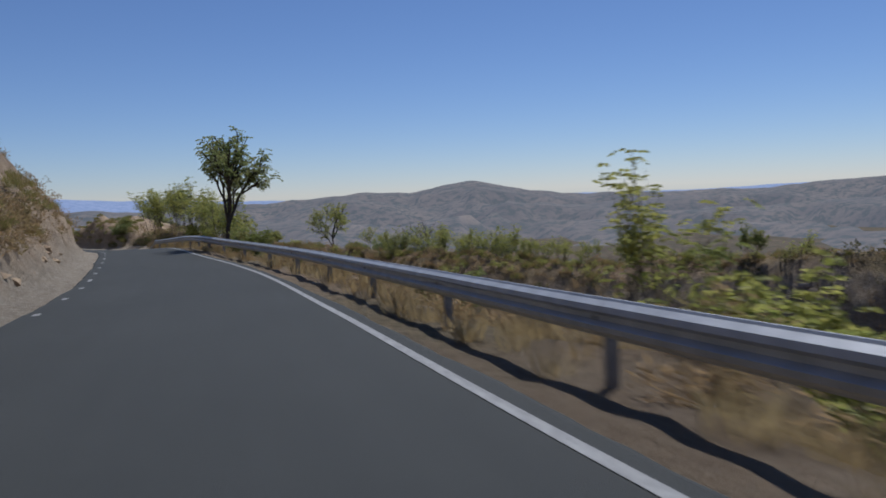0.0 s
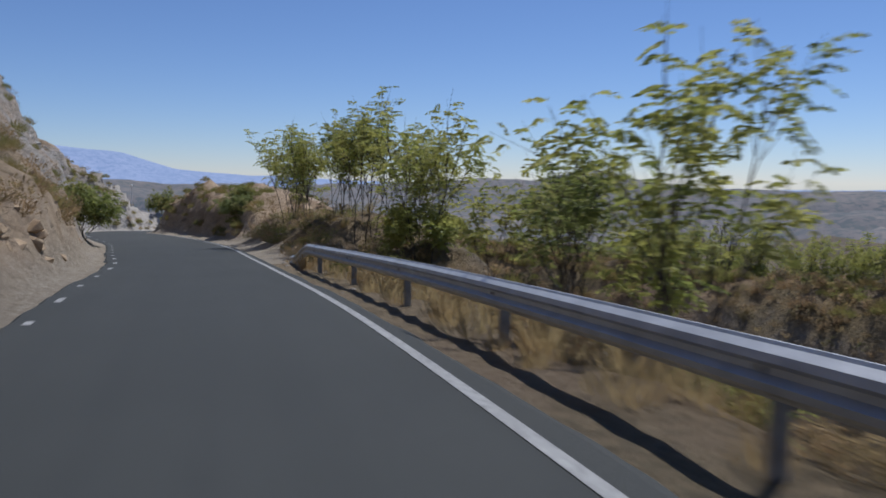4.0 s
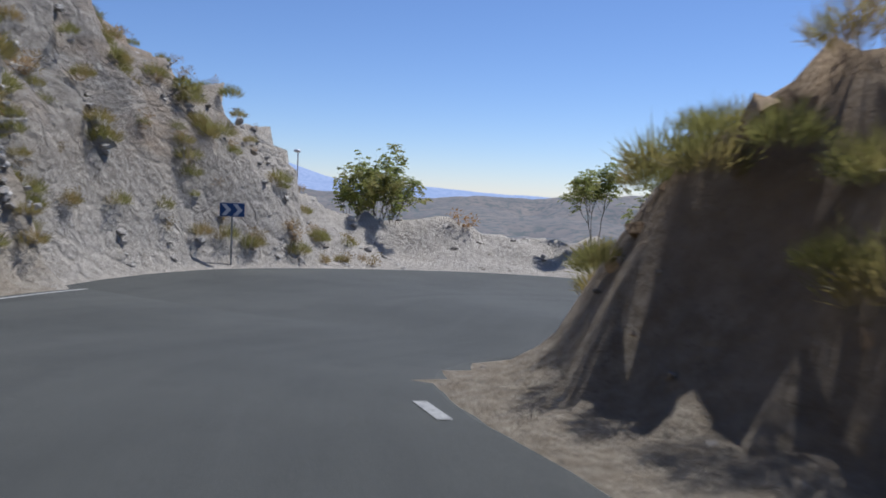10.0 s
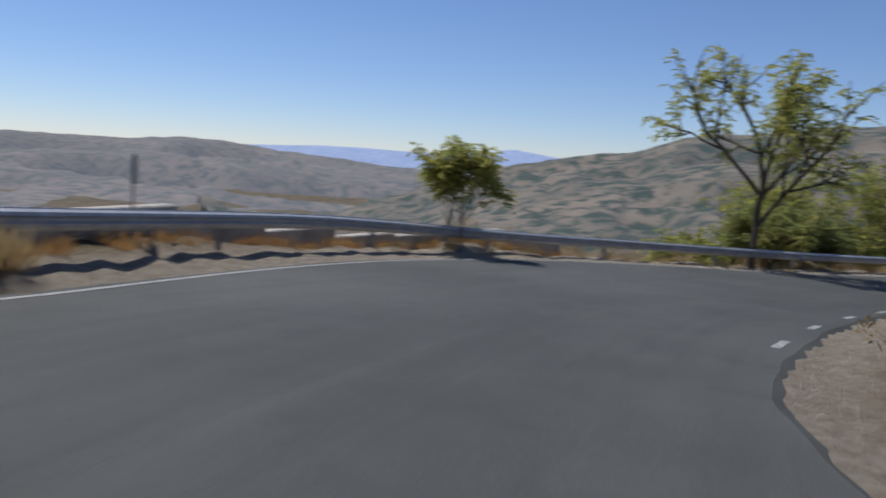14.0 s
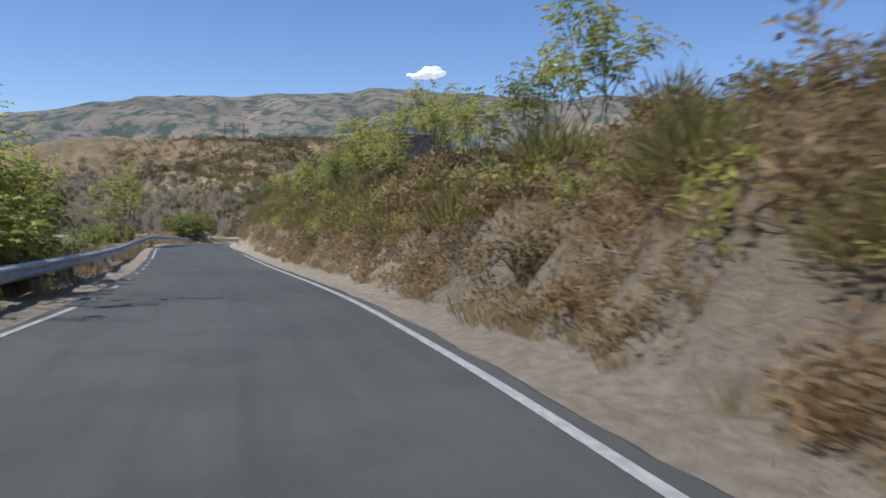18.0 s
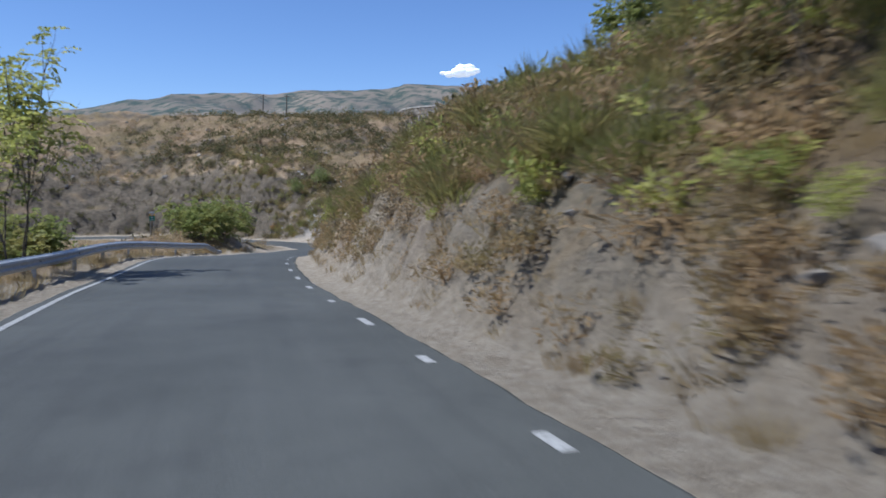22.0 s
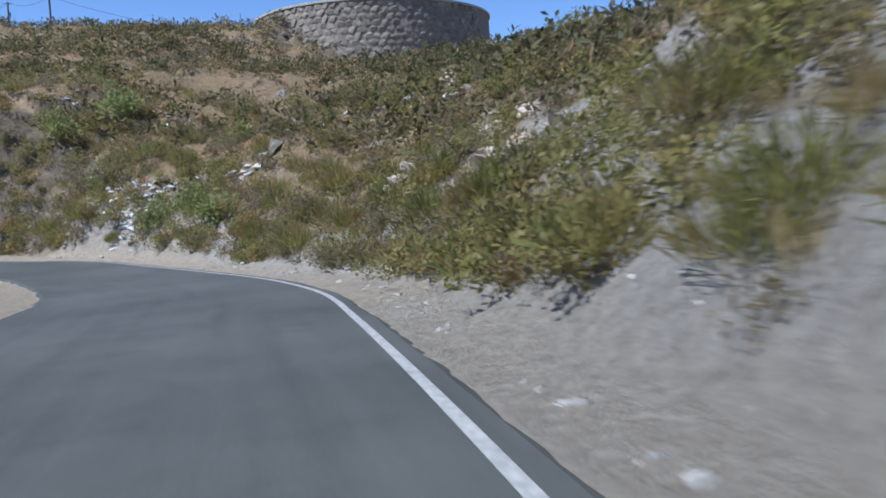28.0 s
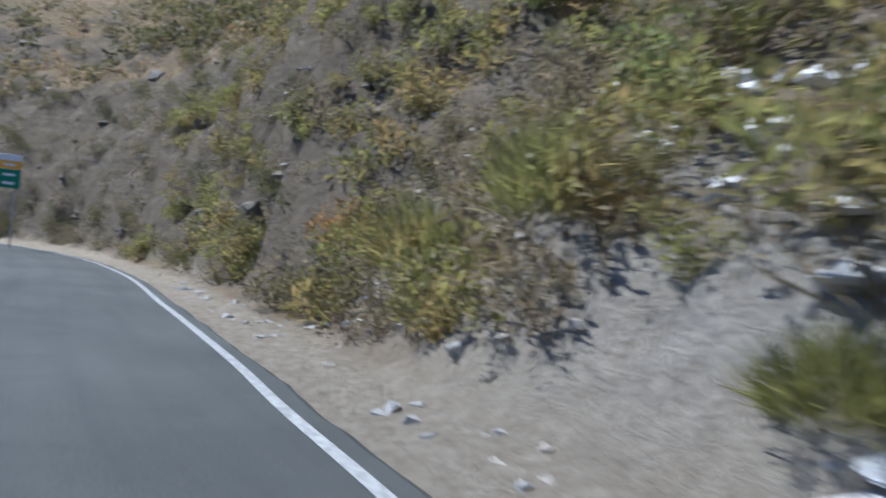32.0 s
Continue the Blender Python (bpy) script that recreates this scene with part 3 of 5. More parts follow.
# ---- the road's line ----
def spline(rows, step=0.4):
    """A smooth line through rows of (station, x, y, z), every step metres."""
    p = np.array(rows, float)
    ext = np.vstack([2 * p[0] - p[1], p, 2 * p[-1] - p[-2]])
    out = []
    for i in range(1, len(ext) - 2):
        a, b, c, d = ext[i - 1:i + 3]
        n = max(2, int(np.linalg.norm(c[1:] - b[1:]) / step))
        t = np.linspace(0, 1, n, endpoint=False)[:, None]
        out.append(0.5 * (2 * b + (c - a) * t + (2 * a - 5 * b + 4 * c - d) * t ** 2 + (3 * b - a - 3 * c + d) * t ** 3))
    out.append(p[-1:])
    return np.vstack(out)


LINE = spline(UPPER_ROAD + LOWER_ROAD)
LU, LP = LINE[:, 0], LINE[:, 1:]
LT = np.gradient(LP[:, :2], axis=0)
LT /= np.linalg.norm(LT, axis=1, keepdims=True)
LN = np.stack([-LT[:, 1], LT[:, 0]], 1)      # to the left
LS = np.r_[0, np.cumsum(np.linalg.norm(np.diff(LP, axis=0), axis=1))]


def knots(rows, u):
    r = np.array(rows, float)
    return np.stack([np.interp(u, r[:, 0], r[:, k]) for k in range(1, r.shape[1])], -1)


def eased(rows):
    """A value given by station, evened out over about three metres of road."""
    v = knots(rows, LU)[:, 0]
    k = np.exp(-0.5 * (np.arange(-10, 11) / 3.4) ** 2)
    return np.convolve(np.pad(v, 10, mode="edge"), k / k.sum(), mode="valid")


EASED_LEFT, EASED_RIGHT = eased(EDGE_LEFT), eased(EDGE_RIGHT)


def left_edge(u):
    return np.interp(u, LU, EASED_LEFT)


def right_edge(u):
    return np.interp(u, LU, EASED_RIGHT)


def on_line(u):
    """Place, way and left-hand side of the road at a station."""
    c = np.array([np.interp(u, LU, LP[:, k]) for k in range(3)])
    t = np.array([np.interp(u, LU, LT[:, k]) for k in range(2)])
    t /= np.linalg.norm(t)
    return c, t, np.array([-t[1], t[0]])


def beside(u, e, h=None):
    """A place e metres beyond the road's edge at a station: left where e is given as ("L", metres), right as ("R", metres)."""
    side, far = e
    c, t, n = on_line(u)
    off = float(left_edge(u)) + far if side == "L" else -(float(right_edge(u)) + far)
    x, y = c[:2] + n * off
    z = height(x, y) if h is None else c[2] + h
    return Vector((x, y, z))


def way_at(u):
    c, t, n = on_line(u)
    return math.degrees(math.atan2(t[1], t[0]))


def profile(rows, u, e):
    """Height beyond the road's edge: e_k, h_k pairs per station, straight between them."""
    k = knots(rows, u)
    h = np.zeros_like(e)
    e0, h0 = np.zeros_like(e), np.zeros_like(e)
    n = k.shape[-1] // 2
    for i in range(n):
        e1, h1 = k[..., 2 * i], k[..., 2 * i + 1]
        f = np.clip((e - e0) / np.maximum(e1 - e0, 0.05), 0, 1)
        h = h + f * (h1 - h0)
        e0, h0 = e1, h1
    return h


def leg(x, y, lo, hi):
    """Nearest station of a stretch of road: station, signed distance to the left, road height."""
    sel = np.where((LU >= lo) & (LU <= hi))[0][::2]
    best = np.full(x.shape, 1e18)
    idx = np.zeros(x.shape, int)
    for j in sel:
        d = (x - LP[j, 0]) ** 2 + (y - LP[j, 1]) ** 2
        m = d < best
        best[m] = d[m]
        idx[m] = j
    side = (x - LP[idx, 0]) * LN[idx, 0] + (y - LP[idx, 1]) * LN[idx, 1]
    d = np.sqrt(best)
    return LU[idx], np.where(side >= 0, d, -d), LP[idx, 2]


def valley(x, y):
    r = np.hypot(x - 40, y - 10)
    z = -31 - 85 * smooth(90, 900, r) + 16 * fbm(x / 170, y / 170, 0.3, 5, 5) * smooth(90, 500, r)
    for cx, cy, rx, ry, rise in HILLS:
        z = z + rise * np.exp(-((x - cx) / rx) ** 2 - ((y - cy) / ry) ** 2)
    return z


def terrain(x, y):
    """Height and kind of the ground at arrays x, y."""
    x, y = np.asarray(x, float), np.asarray(y, float)
    zs, ws, info = [], [], []
    for lo, hi, left, right in ((-9, TURN, UPPER_LEFT, UPPER_RIGHT), (TURN, 99, LOWER_LEFT, LOWER_RIGHT)):
        u, d, z0 = leg(x, y, lo, hi)
        el, er = d - left_edge(u), -d - right_edge(u)
        e = np.maximum(np.where(d > 0, el, er), 0)
        h = np.where(d > 0, profile(left, u, e), profile(right, u, e))
        zs.append(z0 + h)
        ws.append(1 / (e + 0.35) ** 3.0)
        info.append((u, d, e, h))
    w0 = ws[0] / (ws[0] + ws[1])
    closer = np.abs(info[0][1]) <= np.abs(info[1][1])
    outer = np.where(closer, info[0][1], info[1][1]) > 0
    on_road = np.where(closer, info[0][2], info[1][2]) < 0.02
    w0 = np.where(outer | on_road, closer * 1.0, w0)
    z = zs[0] * w0 + zs[1] * (1 - w0)
    near = np.where(outer, np.where(closer, info[0][2], info[1][2]), np.minimum(info[0][2], info[1][2]))
    first = w0 >= 0.5
    u = np.where(first, info[0][0], info[1][0])
    d = np.where(first, info[0][1], info[1][1])
    rough = smooth(0.5, 3.0, near)
    lump = 0.55 * fbm(x / 3.1, y / 3.1, 0.5, 5, 11) + 0.16 * fbm(x / 0.8, y / 0.8, 0.2, 3, 21)
    z = z + rough * lump + 0.05 * smooth(0.05, 0.5, near) * fbm(x / 0.6, y / 0.6, 0, 3, 31)
    first_wild = np.where((u < TURN + 0.4) & (d > 0), 16.0, 7.0) + 43 * smooth(26, 29, u) * smooth(40.8, 39.0, u) * (d < 0)
    wild = smooth(first_wild, first_wild + 19, near)
    z = z * (1 - wild) + (valley(x, y) + rough * lump) * wild
    far = smooth(75, 150, near)
    depth = np.where(closer, np.minimum(left_edge(info[0][0]) - info[0][1], info[0][1] + right_edge(info[0][0])), np.minimum(left_edge(info[1][0]) - info[1][1], info[1][1] + right_edge(info[1][0])))
    z = z - np.where(near < 0.02, 0.05 + 0.03 * smooth(0.1, 0.7, depth), 0.055 * smooth(0.85, 0.15, near))
    return z, u, d, near, far


def height(x, y):
    return float(terrain(np.array([float(x)]), np.array([float(y)]))[0][0])


def grown(lo, hi, step, reach, grow):
    core = list(np.arange(lo, hi + step, step))
    a, s = [core[0]], step
    while a[-1] > -reach:
        s *= grow
        a.append(a[-1] - s)
    b, s = [core[-1]], step
    while b[-1] < reach:
        s *= grow
        b.append(b[-1] + s)
    return np.array(a[:0:-1] + core + b[1:])


GX = grown(CORE[0], CORE[1], 0.44, 4700, 1.13)
GY = grown(CORE[2], CORE[3], 0.44, 4700, 1.13)
gx, gy = np.meshgrid(GX, GY, indexing="ij")
gz, gu, gd, gnear, gfar = (a.reshape(gx.shape) for a in terrain(gx.ravel(), gy.ravel()))
sx, sy = np.gradient(gz, GX, axis=0), np.gradient(gz, GY, axis=1)
steep = np.hypot(sx, sy)
nl = np.sqrt(1 + steep ** 2)
# crags and ledges stand out from the steep faces
crag = np.clip(steep - 0.7, 0, 1.5) * smooth(0.7, 2.0, gnear) * (1 - gfar) * np.where((gd < 0) & (gu > 29.0), 0.3 + 0.7 * smooth(33.2, 34.2, gu), 1)
lay = 0.8 * fbm(gx / 1.7, gy / 1.7, gz / 0.8, 4, 41) - 0.8 * np.abs(fbm(gx / 2.6, gy / 2.6, gz / 1.3, 4, 51)) + 0.3
push = 0.42 * crag * lay
vx, vy, vz = gx - sx / nl * push, gy - sy / nl * push, gz + push / nl
nx, ny = gx.shape
ii, jj = np.meshgrid(np.arange(nx - 1), np.arange(ny - 1), indexing="ij")
a = (ii * ny + jj).ravel()
ground_mesh = mesh_of("ground", np.stack([vx, vy, vz], -1).reshape(-1, 3), np.stack([a, a + ny, a + ny + 1, a + 1], 1), M_GROUND, True)
patch = fbm(gx / 7, gy / 7, gz / 5, 3, 61)
right = gd < 0
upper = gu < TURN
k_sand = np.where(gnear < 0.02, 1, smooth(2.3, 0.9, gnear + 0.7 * patch)) * np.where(right & upper & (gu < 6.2), 0.2, np.where(~right & upper & (gu < 7.6), smooth(1.3, 0.8, gnear), 1))
k_sand = np.where(right & (gu > 26.8) & (gu < 37), np.where(gnear < 0.02, 1, smooth(1.7, 1.0, gnear + 0.4 * patch)) * np.where(gu > 29.2, 0.9, 0.6), k_sand)
k_sand = np.maximum(k_sand, smooth(8, 5, gnear + patch) * smooth(13.0, 13.4, gu) * smooth(15.0, 14.6, gu))
k_rock = smooth(0.75, 1.3, steep + 0.35 * patch) * np.where(right & ~upper, np.where(gu > 26.5, 0.4, 0.3), np.where(upper & (gu < 7.4), 0.45, 0.85))
k_rock = np.maximum(k_rock, smooth(7.6, 8.4, gu) * smooth(13.4, 12.8, gu) * (~right) * smooth(0.5, 0.8, steep) * smooth(-0.9, -0.3, patch))
k_brown = smooth(7.6, 8.3, gu) * smooth(13.2, 12.6, gu) * right * smooth(0.5, 1.0, gnear)
k_scree = smooth(26.8, 28.0, gu) * smooth(34.0, 31.6, gu) * right * np.where(gu > 30.4, smooth(3.2, 2.4, gnear), 1) * smooth(8.5, 5.0, gnear + 2.0 * patch) * smooth(-1.0, -0.3, patch + 0.4)
k_chalk = k_sand * (~right) * smooth(11.6, 12.6, gu) * smooth(15.0, 14.5, gu)
k_chalk = np.maximum(k_chalk, (~right) * smooth(13.2, 13.4, gu) * smooth(14.4, 14.1, gu) * smooth(7, 5, gnear))
k_brown = np.maximum(k_brown, 0.75 * (~right) * upper * smooth(7.8, 7.0, gu) * smooth(0.6, 1.1, steep + 0.3 * patch) * smooth(0.6, 1.2, gnear) * smooth(9, 5, gnear))
k_dark_face = 0.9 * right * smooth(33.0, 34.0, gu) * smooth(40.5, 39.0, gu) * smooth(0.75, 1.15, steep + 0.3 * patch) * smooth(1.2, 1.7, gnear)
k_brown = np.maximum(k_brown, 0.8 * right * smooth(32.9, 33.5, gu) * smooth(37.0, 36.0, gu) * smooth(5.6, 6.3, gnear) * smooth(8.0, 7.2, gnear))
k_sand = np.where(right & ~upper & (gu > 14.5) & (gu < 26.8), np.where(gnear < 0.02, 1, smooth(1.5, 0.85, gnear + 0.4 * patch)), k_sand)
for nm, val in (("slate", k_dark_face), ("chalk", k_chalk), ("sand", k_sand), ("rock", k_rock), ("brown", k_brown), ("scree", k_scree), ("valley", gfar)):
    tint(ground_mesh, nm, np.clip(val, 0, 1).ravel())
tagged(new("ground", ground_mesh), "dry stony hillside with tan earth, scrub and pale rock", "ground", kind="structure")


# ---- asphalt and its painted lines ----
def ribbon(u0, u1, off0, off1, lift, across=3):
    """A strip along the road between two offsets to the left, which are functions of the station."""
    sel = np.where((LU >= u0) & (LU <= u1))[0]
    u = LU[sel]
    o0, o1 = off0(u), off1(u)
    rows = []
    for f in np.linspace(0, 1, across):
        o = o0 * (1 - f) + o1 * f
        rows.append(np.c_[LP[sel, :2] + LN[sel] * o[:, None], LP[sel, 2] + lift])
    v = np.stack(rows, 1).reshape(-1, 3)
    n = len(sel)
    f = []
    for i in range(n - 1):
        for k in range(across - 1):
            b = i * across + k
            f.append((b, b + across, b + across + 1, b + 1))
    return v, np.array(f)


def ragged(u, seed):
    return 0.035 * fnoise(u * 9, 0, 0, seed) + 0.02 * fnoise(u * 23, 0, 0, seed + 1)


def asphalt():
    """The asphalt sheet, 15 points across, with broken edges that turn down into the shoulder."""
    rows, n = [], len(LU)
    l_off, r_off = left_edge(LU) + ragged(LU, 3), -right_edge(LU) + ragged(LU, 5)
    for f in (-1, *np.linspace(0, 1, 15), 2):
        o = l_off + 0.28 if f < 0 else r_off - 0.28 if f > 1 else l_off * (1 - f) + r_off * f
        rows.append(np.c_[LP[:, :2] + LN * o[:, None], LP[:, 2] - (0.13 if f < 0 or f > 1 else 0.0)])
    v = np.stack(rows, 1).reshape(-1, 3)
    i, k = np.meshgrid(np.arange(n - 1), np.arange(16), indexing="ij")
    c = (i * 17 + k).ravel()
    me = mesh_of("road", v, np.stack([c + 1, c + 18, c + 17, c], 1), M_ASPHALT)
    fr = np.clip(np.r_[0, np.linspace(0, 1, 15), 1], 0, 1)
    tint(me, "across", (left_edge(LU)[:, None] * (1 - fr) - right_edge(LU)[:, None] * fr).ravel())
    tint(me, "along", np.repeat(LS, 17))
    return me


road_mesh = asphalt()
tagged(new("road", road_mesh), "dark grey asphalt mountain road with worn tyre tracks", "road", kind="structure")
road = bpy.data.objects["road"]


def paint(u0, u1, off):
    v, f = ribbon(u0, u1, lambda u: off(u) + 0.055, lambda u: off(u) - 0.055, 0.006)
    if len(f):
        part("edge_line", mesh_of("edge_line", v, f[:, ::-1], M_PAINT), None, road)


def dashes(u0, u1, off, mark=1.0, gap=2.0):
    s, end = np.interp([u0, u1], LU, LS)
    while s < end:
        a, b = np.interp([s, s + mark], LS, LU)
        paint(a, b, off)
        s += mark + gap


def line_l(u):
    return left_edge(u) - 0.22


def line_r(u):
    return -right_edge(u) + 0.22


paint(-3, 9.7, line_r)
dashes(9.8, 11.2, line_r)
dashes(15.6, 17.2, line_r)
paint(17.2, 22.3, line_r)
dashes(22.4, 27.0, line_r)
paint(27.2, 60, line_r)
dashes(-3, 9.5, line_l)
paint(9.6, 12.3, line_l)
paint(14.4, 19.6, line_l)
dashes(19.7, 21.8, line_l)
paint(21.9, 28.5, line_l)


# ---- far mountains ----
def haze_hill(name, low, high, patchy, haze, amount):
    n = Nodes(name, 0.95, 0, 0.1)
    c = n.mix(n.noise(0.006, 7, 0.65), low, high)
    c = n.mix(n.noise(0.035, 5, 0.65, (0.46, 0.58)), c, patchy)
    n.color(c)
    # no air in the scene: distance haze is added as a bluish glow
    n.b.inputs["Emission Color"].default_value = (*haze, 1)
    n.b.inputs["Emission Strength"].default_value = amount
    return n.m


def range_of_hills(name, rows, r0, r1, foot, material, label, seed, rough, step=0.4):
    """A range of hills round the place: rows of (bearing, elevation of the skyline) in degrees, between two distances."""
    rows = np.array(rows, float)
    az = np.arange(rows[0, 0], rows[-1, 0] + 1e-6, step)
    el = np.interp(az, rows[:, 0], rows[:, 1])
    el = el + rough * fbm(az / 4.0, 0, 0, 5, seed)
    fade = smooth(0, 4, az - az[0]) * smooth(0, 4, az[-1] - az)
    top = np.tan(np.radians(el)) * r1 * fade + foot * (1 - fade)
    fr = np.linspace(0, 1, 26)
    A, F = np.meshgrid(np.radians(az), fr, indexing="ij")
    R = r0 + (r1 - r0) * F
    shape = F ** 0.85
    Z = foot + (top[:, None] - foot) * shape
    X, Y = EYE0[0] - np.sin(A) * R, EYE0[1] + np.cos(A) * R
    amp = (r1 - r0) * 0.085 * np.sin(np.pi * np.clip(F, 0, 1)) * 0.9
    Z = Z - amp * np.abs(fbm(X / (r1 * 0.13), Y / (r1 * 0.13), 0, 5, seed + 9)) * 0.9 + 0.25 * amp
    Z = np.minimum(Z, foot + (top[:, None] - foot) * (0.04 + 0.98 * shape))
    back = np.stack([EYE0[0] - np.sin(A[:, -1]) * r1 * 1.06, EYE0[1] + np.cos(A[:, -1]) * r1 * 1.06, np.full(len(az), foot - 50.0)], -1)
    V = np.concatenate([np.stack([X, Y, Z], -1), back[:, None]], 1)
    n, m = V.shape[:2]
    i, j = np.meshgrid(np.arange(n - 1), np.arange(m - 1), indexing="ij")
    a = (i * m + j).ravel()
    me = mesh_of(name, V.reshape(-1, 3), np.stack([a, a + 1, a + m + 1, a + m], 1), material, True)
    return tagged(new(name, me), label, "mountain", kind="structure")


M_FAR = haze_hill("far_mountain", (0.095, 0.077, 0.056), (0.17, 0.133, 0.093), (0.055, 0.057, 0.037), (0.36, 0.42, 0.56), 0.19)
# the farthest range has haze in its bluish grey base colour too
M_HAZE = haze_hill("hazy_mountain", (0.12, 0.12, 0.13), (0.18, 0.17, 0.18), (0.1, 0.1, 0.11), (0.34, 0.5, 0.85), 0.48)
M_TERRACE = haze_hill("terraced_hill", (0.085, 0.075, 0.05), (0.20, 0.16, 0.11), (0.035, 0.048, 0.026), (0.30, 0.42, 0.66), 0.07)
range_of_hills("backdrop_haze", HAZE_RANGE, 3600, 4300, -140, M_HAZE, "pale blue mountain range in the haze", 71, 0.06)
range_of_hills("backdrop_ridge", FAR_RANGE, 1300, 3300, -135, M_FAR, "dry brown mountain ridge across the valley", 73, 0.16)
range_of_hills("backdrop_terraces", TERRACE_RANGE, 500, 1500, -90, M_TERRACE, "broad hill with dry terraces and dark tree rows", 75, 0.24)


# ---- guardrails ----
W_SHAPE = ((0.0, 0.0), (0.02, 0.012), (0.055, 0.07), (0.10, 0.082), (0.135, 0.03), (0.175, 0.03), (0.21, 0.082), (0.255, 0.07), (0.29, 0.012), (0.31, 0.0))


def guardrail(u0, u1, side, far, top, label, dip_start=False, dip_end=False):
    """A steel crash barrier along one side: beams of about four metres that overlap on posts."""
    rail = thing("guardrail", label, "guardrail")
    s0, s1 = np.interp([u0, u1], LU, LS)
    count = max(1, int(round((s1 - s0) / 4.0)))
    sign = 1 if side == "L" else -1
    for k in range(count):
        sa, sb = s0 + (s1 - s0) * k / count, s0 + (s1 - s0) * (k + 1) / count
        verts, faces = [], []
        steps = np.linspace(sa - 0.02, sb + 0.14, 9)
        for q, s in enumerate(steps):
            u = float(np.interp(s, LS, LU))
            c, t, n = on_line(u)
            off = (float(left_edge(u)) if side == "L" else float(right_edge(u))) + far
            drop = -0.2 * float(smooth(14.3, 14.7, u) * smooth(17.2, 15.8, u))
            if dip_end:
                drop += 0.45 * float(smooth(s1 - 3.0, s1, s))
            if dip_start:
                drop += 0.45 * float(smooth(s0 + 3.0, s0, s))
            for thick in (0.0, 0.012):
                for hz, out in W_SHAPE:
                    o = off - (out - thick) - (0.004 if k % 2 else 0)
                    verts.append((c[0] + n[0] * sign * o, c[1] + n[1] * sign * o, c[2] + top - 0.31 + hz - drop))
        m = len(W_SHAPE)
        for q in range(len(steps) - 1):
            for r in range(m - 1):
                for th in (0, m):
                    b = q * 2 * m + th + r
                    faces.append((b, b + 1, b + 2 * m + 1, b + 2 * m))
            for r in (0, m - 1):
                b = q * 2 * m + r
                faces.append((b, b + m, b + 3 * m, b + 2 * m))
        part("beam", mesh_of("beam", verts, faces, M_STEEL), None, rail)
        u = float(np.interp(sa + 0.07, LS, LU))
        p = beside(u, (side, far + 0.10))
        c, t, n = on_line(u)
        ztop = c[2] + top - 0.04 + 0.2 * float(smooth(14.3, 14.7, u) * smooth(17.2, 15.8, u))
        bm = bmesh.new()
        m4 = Matrix.Translation((p.x, p.y, (p.z - 0.35 + ztop) / 2)) @ Matrix.Rotation(math.atan2(t[1], t[0]), 4, "Z")
        box(bm, m4, 0.055, 0.11, ztop - p.z + 0.35, 0.006)
        post = part("post", bm, M_STEEL_DULL, rail)
        bm = bmesh.new()
        q = Vector((c[0], c[1], 0)) + Vector((n[0], n[1], 0)) * sign * ((float(left_edge(u)) if side == "L" else float(right_edge(u))) + far - 0.035)
        cyl(bm, (q.x, q.y, c[2] + top - 0.155), (q.x - n[0] * sign * 0.03, q.y - n[1] * sign * 0.03, c[2] + top - 0.155), 0.022, 0.016, 6)
        part("bolt", bm, M_STEEL_DULL, post)
    return rail


for row in RAILS:
    guardrail(*row)


# ---- plants ----
def tube(path, r0, r1, n=6):
    path = np.array(path, float)
    t = np.gradient(path, axis=0)
    t /= np.linalg.norm(t, axis=1, keepdims=True) + 1e-9
    ref = np.where(np.abs(t[:, 2:3]) > 0.9, [[1.0, 0, 0]], [[0, 0, 1.0]])
    a = np.cross(t, ref)
    a /= np.linalg.norm(a, axis=1, keepdims=True) + 1e-9
    b = np.cross(t, a)
    r = np.linspace(r0, r1, len(path))[:, None, None]
    ang = np.linspace(0, 2 * np.pi, n, endpoint=False)
    ring = path[:, None] + r * (np.cos(ang)[None, :, None] * a[:, None] + np.sin(ang)[None, :, None] * b[:, None])
    v = ring.reshape(-1, 3)
    f = []
    for i in range(len(path) - 1):
        for k in range(n):
            k2 = (k + 1) % n
            f.append((i * n + k, i * n + k2, (i + 1) * n + k2, (i + 1) * n + k))
    return v, np.array(f)


class Soup:
    def __init__(self):
        self.v, self.f, self.n = [], [], 0

    def add(self, v, f):
        self.v.append(np.asarray(v, float))
        self.f.append(np.asarray(f) + self.n)
        self.n += len(v)

    def mesh(self, name, material, smooth_shade=False):
        return mesh_of(name, np.vstack(self.v), np.vstack(self.f), material, smooth_shade)


def blades(base, tip, width, rng, fold=0.25):
    """Pointed blades from base to tip, each a kite of two bent halves."""
    base, tip = np.asarray(base, float), np.asarray(tip, float)
    w = rng.normal(size=base.shape)
    d = tip - base
    w = np.cross(d, w)
    w /= np.linalg.norm(w, axis=1, keepdims=True) + 1e-9
    mid = base + d * 0.5
    mid[:, 2] += fold * np.linalg.norm(d, axis=1) * 0.3
    width = np.asarray(width).reshape(-1, 1) if np.ndim(width) else width
    v = np.stack([base, mid + w * width, tip, mid - w * width], 1).reshape(-1, 3)
    f = np.arange(len(v)).reshape(-1, 4)
    return v, f


